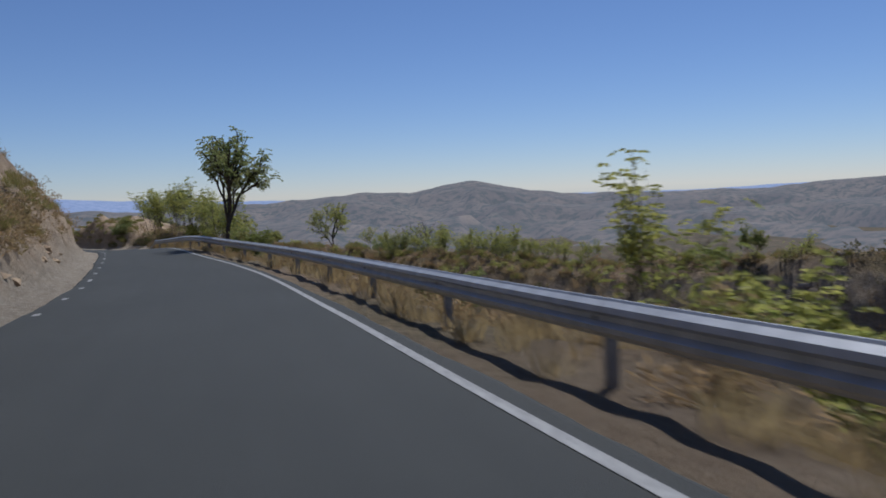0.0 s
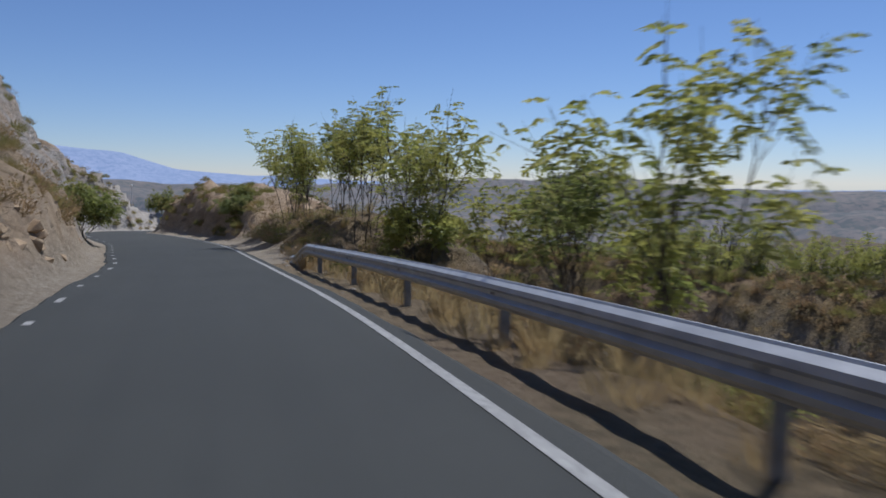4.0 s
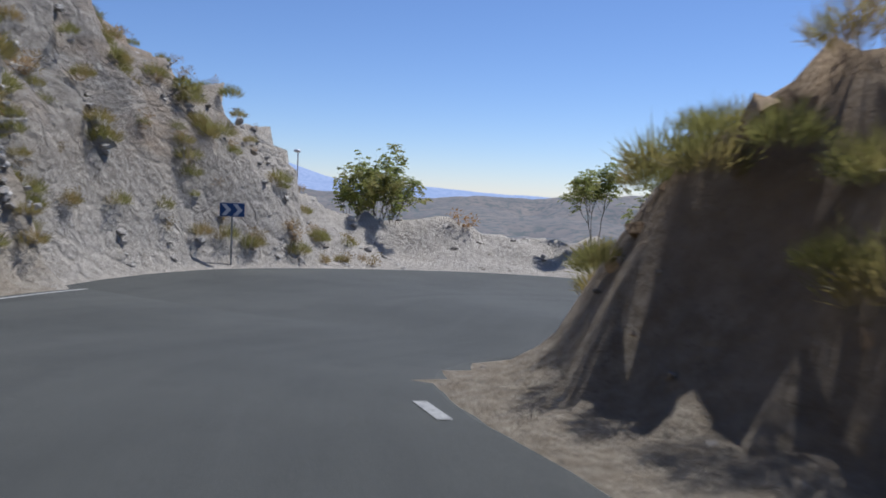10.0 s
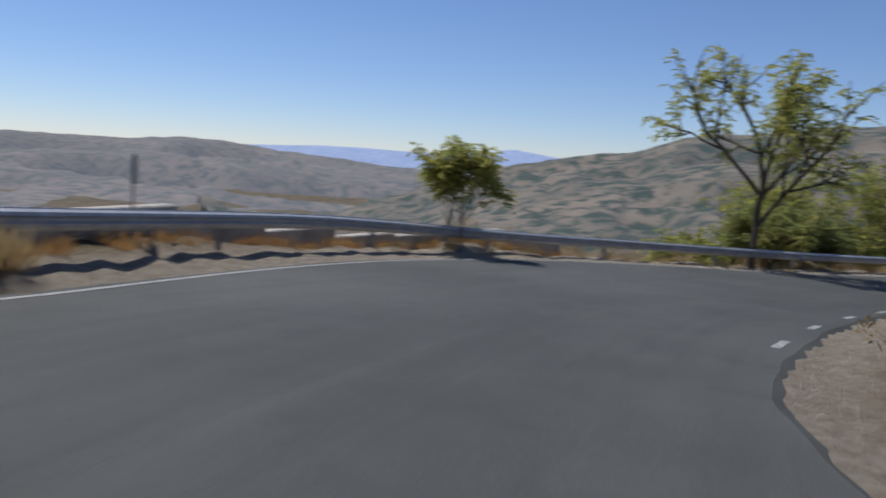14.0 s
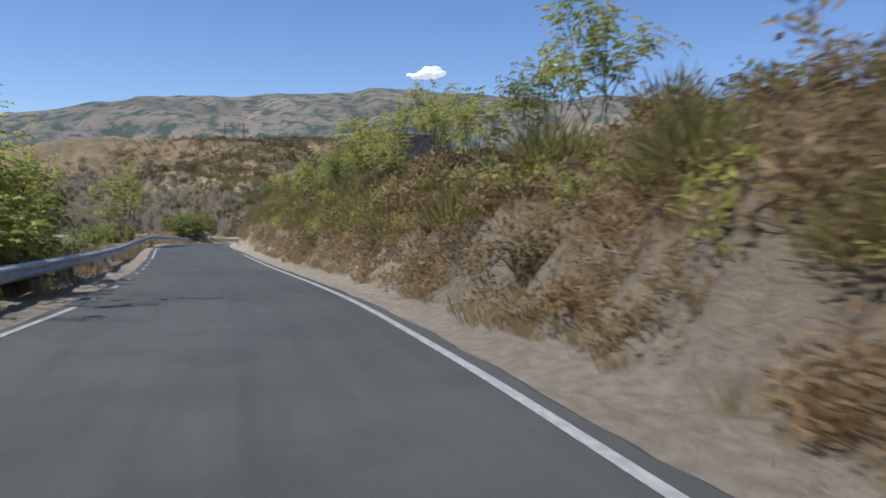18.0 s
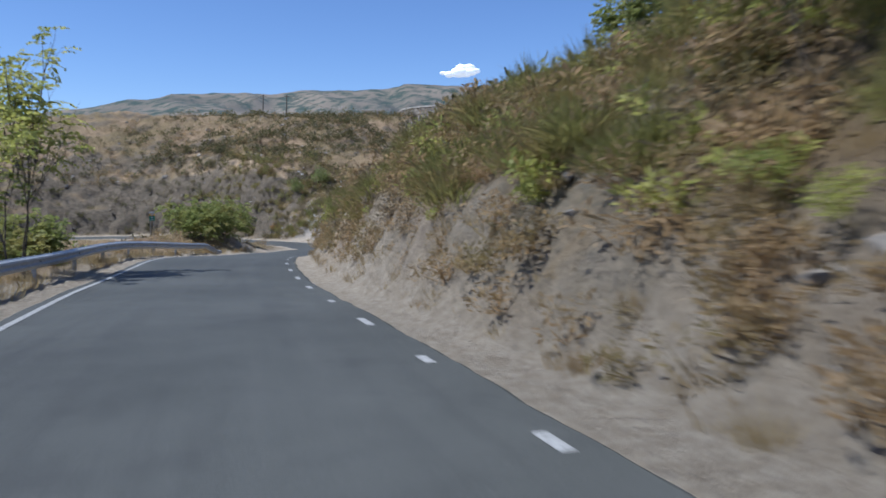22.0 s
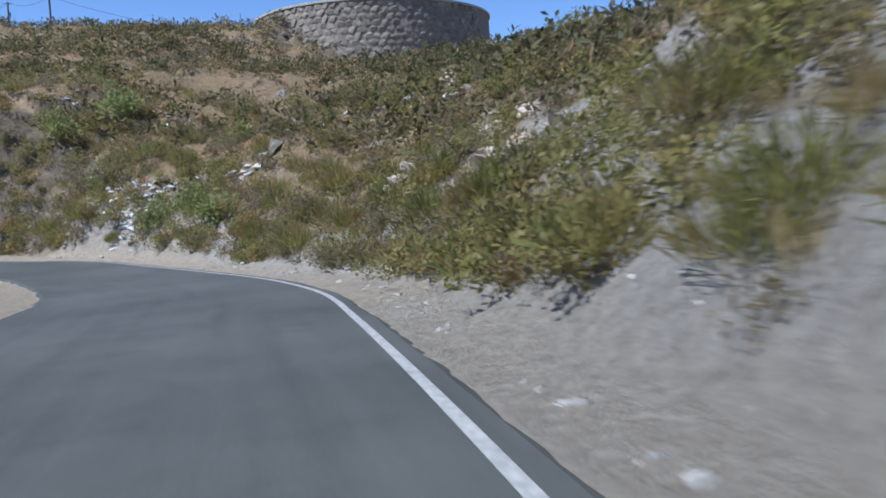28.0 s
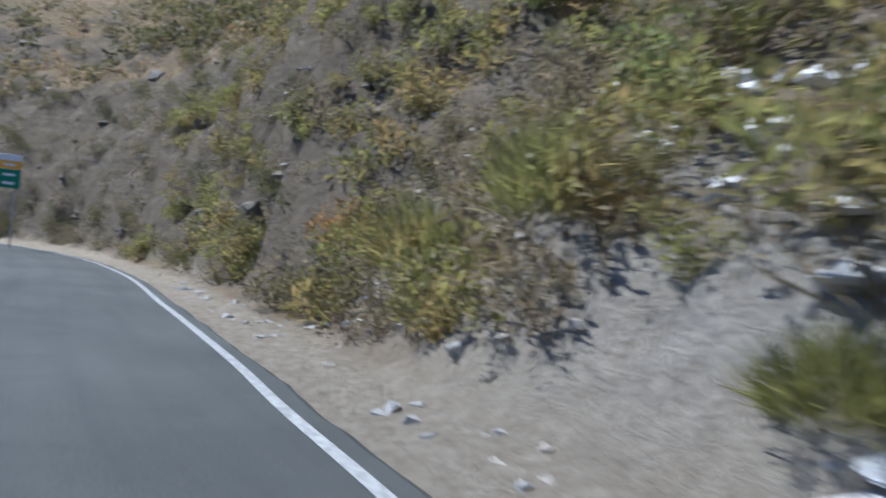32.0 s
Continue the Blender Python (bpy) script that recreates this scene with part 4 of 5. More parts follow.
def pinnate(points, dirs, length, pairs, rng, leaflet=0.13, width=0.022):
    """Drooping compound leaves: pairs of leaflets along a curved rib."""
    points, dirs = np.asarray(points, float), np.asarray(dirs, float)
    dirs = dirs / (np.linalg.norm(dirs, axis=1, keepdims=True) + 1e-9)
    L = (length * rng.uniform(0.7, 1.15, len(points)))[:, None]
    side = np.cross(dirs, [0, 0, 1.0])
    side /= np.linalg.norm(side, axis=1, keepdims=True) + 1e-9
    bases, tips = [], []
    for k in range(pairs):
        s = 0.2 + 0.8 * k / max(1, pairs - 1)
        p = points + dirs * L * s
        p[:, 2] -= (L[:, 0] * 0.42 * s ** 2)
        for sg in (-1, 1):
            tip = p + side * sg * leaflet * (1.1 - 0.45 * s) + dirs * leaflet * 0.45 + rng.normal(0, 0.012, p.shape)
            tip[:, 2] -= leaflet * 0.35
            bases.append(p)
            tips.append(tip)
    return blades(np.vstack(bases), np.vstack(tips), width, rng)


def grown_tree(seed, tall, stems=1, fork=0.35, splay=35, levels=3, forks=3, per=6, leaf=0.4, pairs=5, leaflet=0.14, width=0.034, material=None, bare=0.0, thick=0.05, lean=(0, 0), fan=0.0):
    """A tapered trunk, or several, that forks again and again into twigs with drooping compound leaves. Returns the wood and the leaf mesh."""
    rng = np.random.default_rng(seed)
    wood, green, P, D = Soup(), Soup(), [], []
    share = sum(0.74 ** k for k in range(levels))

    def limb(p, d, ln, r, level):
        d = d / np.linalg.norm(d)
        q = np.linspace(0, 1, 5)[:, None]
        bend = rng.normal(0, 0.13, 3)
        bend[2] = abs(bend[2]) * 0.7 + 0.04
        path = p + d * ln * q + bend * ln * q ** 2 + rng.normal(0, 0.018 * ln, (5, 3)) * q
        if level == 0:
            path[0, 2] -= 0.3
        wood.add(*tube(path, r, r * (0.3 if level == levels else 0.66), (8, 6, 5, 4)[min(level, 3)]))
        way = path[-1] - path[-3]
        way = way / np.linalg.norm(way)
        if level == levels:
            if rng.uniform() > bare:
                for k in range(per):
                    dd = rng.normal(0, 0.75, 3) + way * 0.6
                    dd[2] = dd[2] * 0.5 + 0.12
                    f = rng.uniform(0.2, 1.0)
                    P.append(path[0] * (1 - f) + path[-1] * f + rng.normal(0, 0.05, 3))
                    D.append(dd)
            return
        turn = rng.uniform(0, 6.28)
        side = np.cross(way, [0.31, 0.17, 0.93])
        side = side / (np.linalg.norm(side) + 1e-9)
        other = np.cross(way, side)
        count = forks + int(rng.integers(0, 2))
        for k in range(count):
            f = 1.0 if k < 2 else rng.uniform(0.45, 0.95)
            at = np.array([np.interp(f, q[:, 0], path[:, c]) for c in range(3)])
            ang = turn + k * 2.4 + rng.uniform(-0.4, 0.4)
            tilt = radians(splay) * rng.uniform(0.55, 1.25) * (0.5 if k == 0 else 1.0)
            nd = way * math.cos(tilt) + (side * math.cos(ang) + other * math.sin(ang)) * math.sin(tilt)
            nd[2] += 0.08
            step = tall * (1 - fork) / share * 0.74 ** level * rng.uniform(0.72, 1.12)
            limb(at, nd, step, r * (0.62 if k else 0.74), level + 1)

    for st in range(stems):
        ang = 6.283 * st / stems + rng.uniform(-0.5, 0.5)
        tilt = radians(fan) * rng.uniform(0.25, 1.0) if stems > 1 else 0.0
        d = np.array([math.cos(ang) * math.sin(tilt) + lean[0], math.sin(ang) * math.sin(tilt) + lean[1], math.cos(tilt)])
        r = thick * tall / 5 * (1.0 if stems == 1 else 0.6)
        limb(np.array([math.cos(ang), math.sin(ang), 0.0]) * (0.05 * tall if stems > 1 else 0.0), d, tall * fork * rng.uniform(0.85, 1.1), r, 0)
    green.add(*pinnate(P, D, leaf, pairs, rng, leaflet, width))
    return wood.mesh("wood", M_BARK, True), green.mesh("foliage", material or M_LEAF)


def tree(name, meshes, at, rz, label, category="tree", scale=1.0, group=""):
    ob = thing(name, label, category, group, at, rz)
    ob.scale = (scale, scale, scale)
    part("trunk", meshes[0], None, ob)
    part("crown", meshes[1], None, ob)
    return ob


def shrub_arrays(seed, kind):
    """Blades of one shrub about a metre wide, standing on the origin."""
    rng = np.random.default_rng(seed)
    if kind == "broom":
        n = 420
        a, e = rng.uniform(0, 6.28, n), np.sqrt(rng.uniform(0.0, 1.0, n))
        base = np.c_[np.cos(a) * e * 0.34, np.sin(a) * e * 0.34, np.zeros(n)] + rng.normal(0, 0.03, (n, 3)) * [1, 1, 0]
        top = (0.75 - 0.4 * e ** 2) * rng.uniform(0.5, 1.05, n)
        tip = np.c_[np.cos(a) * e * 0.58, np.sin(a) * e * 0.58, top] + rng.normal(0, 0.07, (n, 3))
        base[:, 2] = top * rng.uniform(0, 0.7, n)
        return blades(base, tip, 0.0075, rng, 0.1)
    if kind == "grass":
        n = 46
        a = rng.uniform(0, 6.28, n)
        base = np.c_[np.cos(a), np.sin(a), np.zeros(n)] * rng.uniform(0, 0.3, (n, 1))
        tip = base + np.c_[np.cos(a) * 0.22, np.sin(a) * 0.22, np.full(n, 0.6)] * rng.uniform(0.4, 1.1, (n, 1)) + rng.normal(0, 0.06, (n, 3))
        return blades(base, tip, 0.009, rng, 0.1)
    n = {"leafy": 280, "twiggy": 170}.get(kind, 44)
    lobes = rng.normal(0, 1, (7, 3)) * [0.27, 0.27, 0.16] + [0, 0, 0.42]
    c = lobes[rng.integers(0, 7, n)]
    d = rng.normal(0, 1, (n, 3))
    d /= np.linalg.norm(d, axis=1, keepdims=True)
    p = c + d * (0.24 * rng.uniform(0.5, 1.0, (n, 1)))
    p[:, 2] = np.maximum(p[:, 2], 0.01)
    tip = p + (d * 0.6 + rng.normal(0, 0.6, (n, 3)) + [0, 0, 0.35]) * {"leafy": 0.105, "twiggy": 0.11}.get(kind, 0.2)
    v, f = blades(p, tip, {"leafy": 0.032, "twiggy": 0.021}.get(kind, 0.062), rng, 0.2)
    m = 18 if n > 50 else 4
    a = rng.uniform(0, 6.28, m)
    b0 = np.c_[np.cos(a), np.sin(a), np.zeros(m)] * 0.05
    v2, f2 = blades(b0, lobes[rng.integers(0, 7, m)] + rng.normal(0, 0.1, (m, 3)), 0.012, rng, 0.0)
    return np.vstack([v, v2]), np.vstack([f, f2 + len(v)])


def scatter(name, label, category, shapes, material, spots, sizes, squash=1.0, seed=0):
    """Many small plants or stones that nobody could count, as one object."""
    rng = np.random.default_rng(seed)
    V, F, n = [], [], 0
    for k, (p, s) in enumerate(zip(spots, sizes)):
        v, f = shapes[k % len(shapes)]
        a = rng.uniform(0, 6.28)
        c, q = math.cos(a), math.sin(a)
        w = np.empty_like(v)
        w[:, 0] = (v[:, 0] * c - v[:, 1] * q) * s + p[0]
        w[:, 1] = (v[:, 0] * q + v[:, 1] * c) * s + p[1]
        w[:, 2] = v[:, 2] * s * squash + p[2] - 0.04
        V.append(w)
        F.append(f + n)
        n += len(v)
    if not V:
        return None
    return tagged(new(name, mesh_of(name, np.vstack(V), np.vstack(F), material)), label, category, kind="stuff")


def stone_arrays(seed):
    """An angular stone about a metre across: the hull of a few random points."""
    rng = np.random.default_rng(seed)
    bm = bmesh.new()
    d = rng.normal(0, 1, (13, 3))
    d /= np.linalg.norm(d, axis=1, keepdims=True)
    for p in d * rng.uniform(0.38, 0.55, (13, 1)) * rng.uniform(0.65, 1.15, 3) * [1, 1, 0.75]:
        bm.verts.new(p)
    r = bmesh.ops.convex_hull(bm, input=bm.verts)
    bmesh.ops.delete(bm, geom=[g for g in r["geom_interior"] if isinstance(g, bmesh.types.BMVert)], context="VERTS")
    bm.verts.index_update()
    v = np.array([list(x.co) for x in bm.verts])
    f = np.array([[y.index for y in x.verts] for x in bm.faces])
    bm.free()
    return v, f


# ---- trees by the road ----
T_BIG = grown_tree(3, 6.3, 1, 0.34, 40, 3, 4, 8, 0.42, 5, 0.17, 0.042, M_LEAF_DARK, 0.0, 0.11, (0.10, 0.0))
T_YELLOW = grown_tree(5, 7.3, 1, 0.32, 48, 3, 4, 10, 0.42, 5, 0.15, 0.034, M_LEAF_YELLOW, 0.04, 0.085)
T_CLUMP = grown_tree(8, 5.6, 8, 0.34, 30, 3, 3, 5, 0.42, 5, 0.16, 0.04, M_LEAF_DARK, 0.06, 0.06, (0, 0), 50)
T_SMALL = grown_tree(11, 3.6, 3, 0.42, 34, 3, 3, 5, 0.36, 5, 0.14, 0.034, M_LEAF, 0.05, 0.05, (0.05, 0), 22)
T_ROUND = grown_tree(13, 4.6, 4, 0.2, 28, 3, 3, 8, 0.26, 4, 0.13, 0.046, M_LEAF, 0.0, 0.06, (0, 0), 16)
T_BARE = grown_tree(17, 5.2, 2, 0.32, 26, 3, 3, 4, 0.34, 5, 0.14, 0.03, M_LEAF_YELLOW, 0.9, 0.06, (0.1, 0.02), 12)
SAPLINGS = [grown_tree(30 + k, 4.5 + 0.5 * (k % 3), 2 + k % 2, 0.42, 26, 2, 4, 5, 0.44, 6, 0.15, 0.032, M_LEAF if k == 1 else M_LEAF_YELLOW, 0.05, 0.036, (0.02 * (k - 2), 0.02), 11) for k in range(5)]
LOWTREES = [grown_tree(50 + k, 2.5, 6, 0.22, 34, 2, 4, 8, 0.38, 5, 0.15, 0.04, (M_LEAF, M_LEAF_YELLOW, M_LEAF_DARK)[k], 0.0, 0.05, (0, 0), 56) for k in range(3)]

T_LEAN = grown_tree(19, 3.4, 4, 0.3, 32, 3, 3, 6, 0.32, 5, 0.13, 0.036, M_LEAF_YELLOW, 0.0, 0.05, (0.3, -0.1), 24)
TREES = {"lean": T_LEAN, "low": LOWTREES[0], "big": T_BIG, "yellow": T_YELLOW, "clump": T_CLUMP, "small": T_SMALL, "round": T_ROUND, "bare": T_BARE}
for name, meshes, u, off, rz, sc, label in SINGLE_TREES:
    tree(name, TREES[meshes], beside(u, off) - Vector((0, 0, 0.1)), rz, label, "tree", sc)

rng = np.random.default_rng(4)
first = {}
for u0, u1, side, e0, e1, count, kind, lo, hi in THICKETS:
    pool = SAPLINGS if kind == "sapling" else LOWTREES
    for k in range(count):
        u = u0 + (u1 - u0) * (k + rng.uniform(0, 0.9)) / count
        p = beside(u, (side, rng.uniform(e0, e1))) - Vector((0, 0, 0.1))
        m = pool[int(rng.integers(0, len(pool)))]
        sc = rng.uniform(lo, hi)
        rz = rng.uniform(0, 360)
        if kind == "sapling":
            label, group = "slender young tree with drooping compound leaves, turning yellow", "young trees on the verge"
        else:
            label, group = "low leafy green tree growing on the slope", "low trees on the slope"
        key = m[1].name
        if key in first:
            ob = copy_thing(first[key], pose(p.x, p.y, p.z, 0, 0, rz))
            ob.scale = (sc, sc, sc)
        else:
            first[key] = tree("young_tree" if kind == "sapling" else "low_tree", m, p, rz, label, "tree", sc, group)

# ---- scrub, grass and stones ----
BROOM = [shrub_arrays(100 + k, "broom") for k in range(4)]
LEAFY = [shrub_arrays(110 + k, "leafy") for k in range(4)]
TWIGGY = [shrub_arrays(120 + k, "twiggy") for k in range(4)]
GRASS = [shrub_arrays(130 + k, "grass") for k in range(4)]
FAR_BUSH = [shrub_arrays(135 + k, "distant") for k in range(6)]
STONES = [stone_arrays(140 + k) for k in range(8)]


def spots(count, seed, test, box_=None):
    """Random places on the ground where test(u, d, near, steep noise) is true."""
    r = np.random.default_rng(seed)
    x0, x1, y0, y1 = box_ or CORE
    x, y = r.uniform(x0, x1, count), r.uniform(y0, y1, count)
    z, u, d, near, far = terrain(x, y)
    keep = test(x, y, z, u, d, near, r.uniform(0, 1, count))
    return np.stack([x, y, z], 1)[keep], near[keep]


def roadside(count, seed, u0, u1, side, e0, e1, bias=1.6):
    """Random places beside a stretch of road, thicker near it."""
    r = np.random.default_rng(seed)
    sel = np.where((LU >= u0) & (LU <= u1))[0]
    j = sel[r.integers(0, len(sel), count)]
    e = e0 + (e1 - e0) * r.uniform(0, 1, count) ** bias
    off = np.where(side == "L", left_edge(LU[j]) + e, -(right_edge(LU[j]) + e))
    x, y = LP[j, 0] + LN[j, 0] * off, LP[j, 1] + LN[j, 1] * off
    z, u, d, near, far = terrain(x, y)
    ok = near > min(e0, 0.6) * 0.8
    return np.stack([x, y, z], 1)[ok]


def wild(x, y, z, u, d, near, q):
    share = np.where((u > 25.5) & (d < 0), 1.0, np.where((u < TURN) & (d > 0), 0.5, 0.22))
    return (near > 6) & (near < 70) & (q < share * (0.3 + 0.7 * smooth(-0.5, 0.4, fbm(x / 9, y / 9, 0, 3, 77))))


r_ = np.random.default_rng(9)
for nm, label, shapes, material, n, lo, hi, sq, seed in (
        ("dry_scrub", "dry brown scrub over the hillside", FAR_BUSH, M_DRY, 2600, 0.5, 1.3, 0.8, 201),
        ("grey_scrub", "grey thorny scrub over the hillside", FAR_BUSH, M_GREY, 1300, 0.5, 1.3, 0.8, 202),
        ("green_scrub", "low olive-green bushes over the hillside", FAR_BUSH, M_OLIVE, 7200, 0.6, 1.7, 0.8, 203),
        ("dry_grass", "dry straw-coloured grass on the hillside", GRASS, M_STRAW, 1900, 0.5, 1.1, 0.8, 204)):
    pts, near = spots(n * 5, seed, wild)
    pts = pts[:n]
    scatter(nm, label, "shrub" if "scrub" in nm else "grass", shapes, material, pts, r_.uniform(lo, hi, len(pts)), sq, seed)
pts, near = spots(9000, 205, wild)
scatter("hillside_stones", "grey and pale boulders on the hillside", "stone", STONES, M_STONE, pts[:2600], r_.uniform(0.3, 1.25, len(pts)) ** 1.7, 0.8, 205)

SHAPES = {"broom": BROOM, "leafy": LEAFY, "twiggy": TWIGGY, "grass": GRASS, "stones": STONES}
STUFFS = {"dry": M_DRY, "grey": M_GREY, "broom": M_BROOM, "straw": M_STRAW, "yellow": M_LEAF_YELLOW, "stone": M_STONE, "grey_stone": M_GREY_ROCK, "rust": M_RUST, "olive": M_OLIVE, "pale_stone": M_PALE_ROCK}
for nm, label, cat, shapes, material, n, u0, u1, side, e0, e1, lo, hi, sq, seed in ROADSIDE:
    pts = roadside(n, seed, u0, u1, side, e0, e1)
    scatter(nm, label, cat, SHAPES[shapes], STUFFS[material], pts, r_.uniform(lo, hi, len(pts)), sq, seed)


# ---- stones on the rock faces ----
M_BROWN_ROCK = simple("brown_rock", (0.30, 0.215, 0.135), (0.49, 0.37, 0.24), 3, 0.95, 0, 0.7, 0.15, 0.0)


M_DARK_ROCK = simple("dark_rock", (0.085, 0.074, 0.06), (0.25, 0.222, 0.185), 3, 0.92, 0, 0.7, 0.2, 0.0)


def face_stones(name, label, material, count, u0, u1, side_, e0, e1, lo, hi, seed, least=0.7):
    """Angular stones half sunk into the steep parts beside a stretch of road."""
    pts = roadside(count, seed, u0, u1, side_, e0, e1, 1.1)
    q = 0.35
    sl = np.hypot(terrain(pts[:, 0] + q, pts[:, 1])[0] - terrain(pts[:, 0] - q, pts[:, 1])[0], terrain(pts[:, 0], pts[:, 1] + q)[0] - terrain(pts[:, 0], pts[:, 1] - q)[0]) / (2 * q)
    pts = pts[sl > least]
    r = np.random.default_rng(seed)
    sizes = lo + (hi - lo) * r.uniform(0, 1, len(pts)) ** 2.2
    pts[:, 2] -= 0.12 + 0.3 * sizes
    scatter(name, label, "rock", STONES, material, pts, sizes, 0.9, seed)


face_stones("bank_rocks", "tan rocks jutting from the roadside bank", M_BROWN_ROCK, 900, -2, 7.6, "L", 1.0, 10, 0.2, 1.0, 401)
face_stones("bank_blocks", "large tan blocks of the roadside bank", M_BROWN_ROCK, 700, 1.0, 8.0, "L", 1.0, 4.5, 0.35, 1.0, 407)
face_stones("cliff_rocks", "pale angular blocks of the limestone cliff", M_PALE_ROCK, 1800, 7.6, 13.0, "L", 0.9, 16, 0.2, 1.15, 402)
face_stones("block_rocks", "brown rock lumps on the cut rock block", M_BROWN_ROCK, 300, 8.0, 11.6, "R", 0.9, 6, 0.2, 0.6, 403)
face_stones("cut_rocks", "tan stones in the cut slope", M_STONE, 900, 14, 26.5, "R", 1.0, 9, 0.15, 0.7, 404)
face_stones("scree_rocks", "grey broken rock on the scree bank", M_GREY_ROCK, 900, 26.5, 33, "R", 0.8, 14, 0.12, 0.8, 405, 0.4)
face_stones("dark_rocks", "dark grey blocks of the cut rock face", M_DARK_ROCK, 1300, 33, 39, "R", 1.2, 12, 0.15, 0.9, 406)


# ---- stony mound on the bend ----
r_ = np.random.default_rng(21)
for k in range(26):
    u = r_.uniform(13.35, 14.2)
    p = beside(u, ("L", r_.uniform(2.4, 5.2)))
    v, f = STONES[k % 8]
    s = r_.uniform(0.12, 0.42)
    me = mesh_of("mound_stone", v * s, f, M_PALE_ROCK)
    ob = new("mound_stone", me)
    ob.matrix_basis = pose(p.x, p.y, p.z + 0.1 * s, 0, 0, r_.uniform(0, 360))
    tagged(ob, "pale angular stone lying on the earth mound", "stone", "stones on the mound")
p = beside(13.75, ("L", 4.4))
scatter("mound_bush", "round rust-brown dry bush on the mound", "shrub", TWIGGY, M_RUST, [tuple(p)], [1.1], 0.8, 7)


# ---- signs ----
M_SIGN_DARK = simple("sign_black", (0.03, 0.033, 0.04), (0.05, 0.053, 0.06), 6, 0.5, 0, 0.0)
M_SIGN_BLUE = simple("sign_blue", (0.02, 0.06, 0.17), (0.03, 0.08, 0.21), 6, 0.5, 0, 0.0)
M_SIGN_WHITE = simple("sign_white", (0.55, 0.56, 0.57), (0.66, 0.66, 0.66), 6, 0.5, 0, 0.0)
M_SIGN_GREEN = simple("sign_green", (0.01, 0.16, 0.09), (0.015, 0.2, 0.11), 6, 0.5, 0, 0.0)
M_SIGN_ORANGE = simple("sign_orange", (0.62, 0.30, 0.03), (0.7, 0.36, 0.04), 6, 0.5, 0, 0.0)


def chevron(x, half, tall):
    """A flat arrow-head pointing to the right, in the panel's plane."""
    bm = bmesh.new()
    w = half * 0.95
    pts = [(x - half, tall), (x - half + w, tall), (x + half, 0), (x - half + w, -tall), (x - half, -tall), (x + half - w, 0)]
    lo = [bm.verts.new((a, -0.022, b)) for a, b in pts]
    hi = [bm.verts.new((a, -0.026, b)) for a, b in pts]
    bm.faces.new(hi[:3] + hi[5:])
    bm.faces.new(hi[2:6])
    for i in range(6):
        bm.faces.new((lo[i], lo[(i + 1) % 6], hi[(i + 1) % 6], hi[i]))
    bmesh.ops.recalc_face_normals(bm, faces=bm.faces)
    return bm


def chevron_sign(at, face_to, ground_m, label, lean=0.0, foot=0.5, wide=0.95, size=1.0):
    z = height(at[0], at[1])
    turn = math.degrees(math.atan2(face_to[1] - at[1], face_to[0] - at[0])) + 90
    sign = thing("chevron_sign", label, "road sign")
    sign.matrix_basis = pose(at[0], at[1], z, 0, lean, turn)
    sign.matrix_basis = sign.matrix_basis @ Matrix.Diagonal((size, size, size, 1))
    foot = foot / size
    bm = bmesh.new()
    box(bm, Matrix.Translation((0, 0.02, (foot + 0.45) / 2 - 0.15)), 0.06, 0.04, foot + 0.75, 0.006)
    part("post", bm, M_STEEL_DULL, sign)
    bm = bmesh.new()
    box(bm, Matrix.Translation((0, -0.012, foot + 0.24)), wide, 0.02, 0.48, 0.008)
    panel = part("panel", bm, ground_m, sign)
    for x in (-wide * 0.24, wide * 0.22):
        ch = part("arrow_head", chevron(x, 0.17, 0.2), M_SIGN_WHITE, panel)
        ch.location.z = foot + 0.24


chevron_sign((-13.2, 77.6), (-17.0, 61.0), M_SIGN_DARK, "black and white bend arrow sign on a steel post", 0, 0.75)
chevron_sign((-25.2, 69.5), (-16.0, 48.0), M_SIGN_BLUE, "blue and white bend arrow sign below the rock", 0, max(0.4, -2.04 - height(-25.2, 69.5)), 0.85, 0.78)
chevron_sign((-0.9, 75.8), (5.0, 64.5), M_SIGN_DARK, "bend arrow sign leaning behind the barrier", 4, 0.95, 0.7)

# ---- tree below the barrier ----
q = Vector((8.0, 71.8, height(8.0, 71.8)))
tree("leaning_tree", T_LEAN, q, 40, "wind-bent yellow-green tree below the barrier", "tree", (-2.3 - q.z) / 3.3)

q = Vector((-23.5, 80.6, height(-23.5, 80.6) - 0.1))
tree("leafy_tree", T_ROUND, q, 20, "small leafy round tree at the outer edge of the bend", "tree", (0.4 - q.z) / 5.2)

# ---- trees at places of their own ----
for x, y, meshes, size, rz, name, label in (
        (-9.9, 77.8, T_CLUMP, 0.86, 60, "bushy_tree", "many-stemmed dark green tree clump behind the barrier"),
        (-7.7, 77.9, T_CLUMP, 0.66, 200, "bushy_tree", "lower dark green tree clump behind the barrier"),
        (13.9, -35.0, SAPLINGS[2], 0.82, 40, "young_tree", "lone slender sapling with few drooping leaves beyond the barrier"),
        (14.9, -37.0, LOWTREES[1], 1.25, 10, "low_tree", "yellow-green bushy young tree beyond the barrier"),
        (-8.0, 42.7, LOWTREES[2], 0.66, 100, "fig_tree", "dense grey-green fig tree beside the brown rock block"),
        (-8.0, 44.2, LOWTREES[0], 0.5, 20, "fig_tree", "smaller leafy fig tree beside the brown rock block"),
        (11.7, -30.0, LOWTREES[0], 0.5, 70, "low_tree", "small green shoot rising behind the barrier")):
    tree(name, meshes, Vector((x, y, height(x, y) - 0.1)), rz, label, "tree", size)

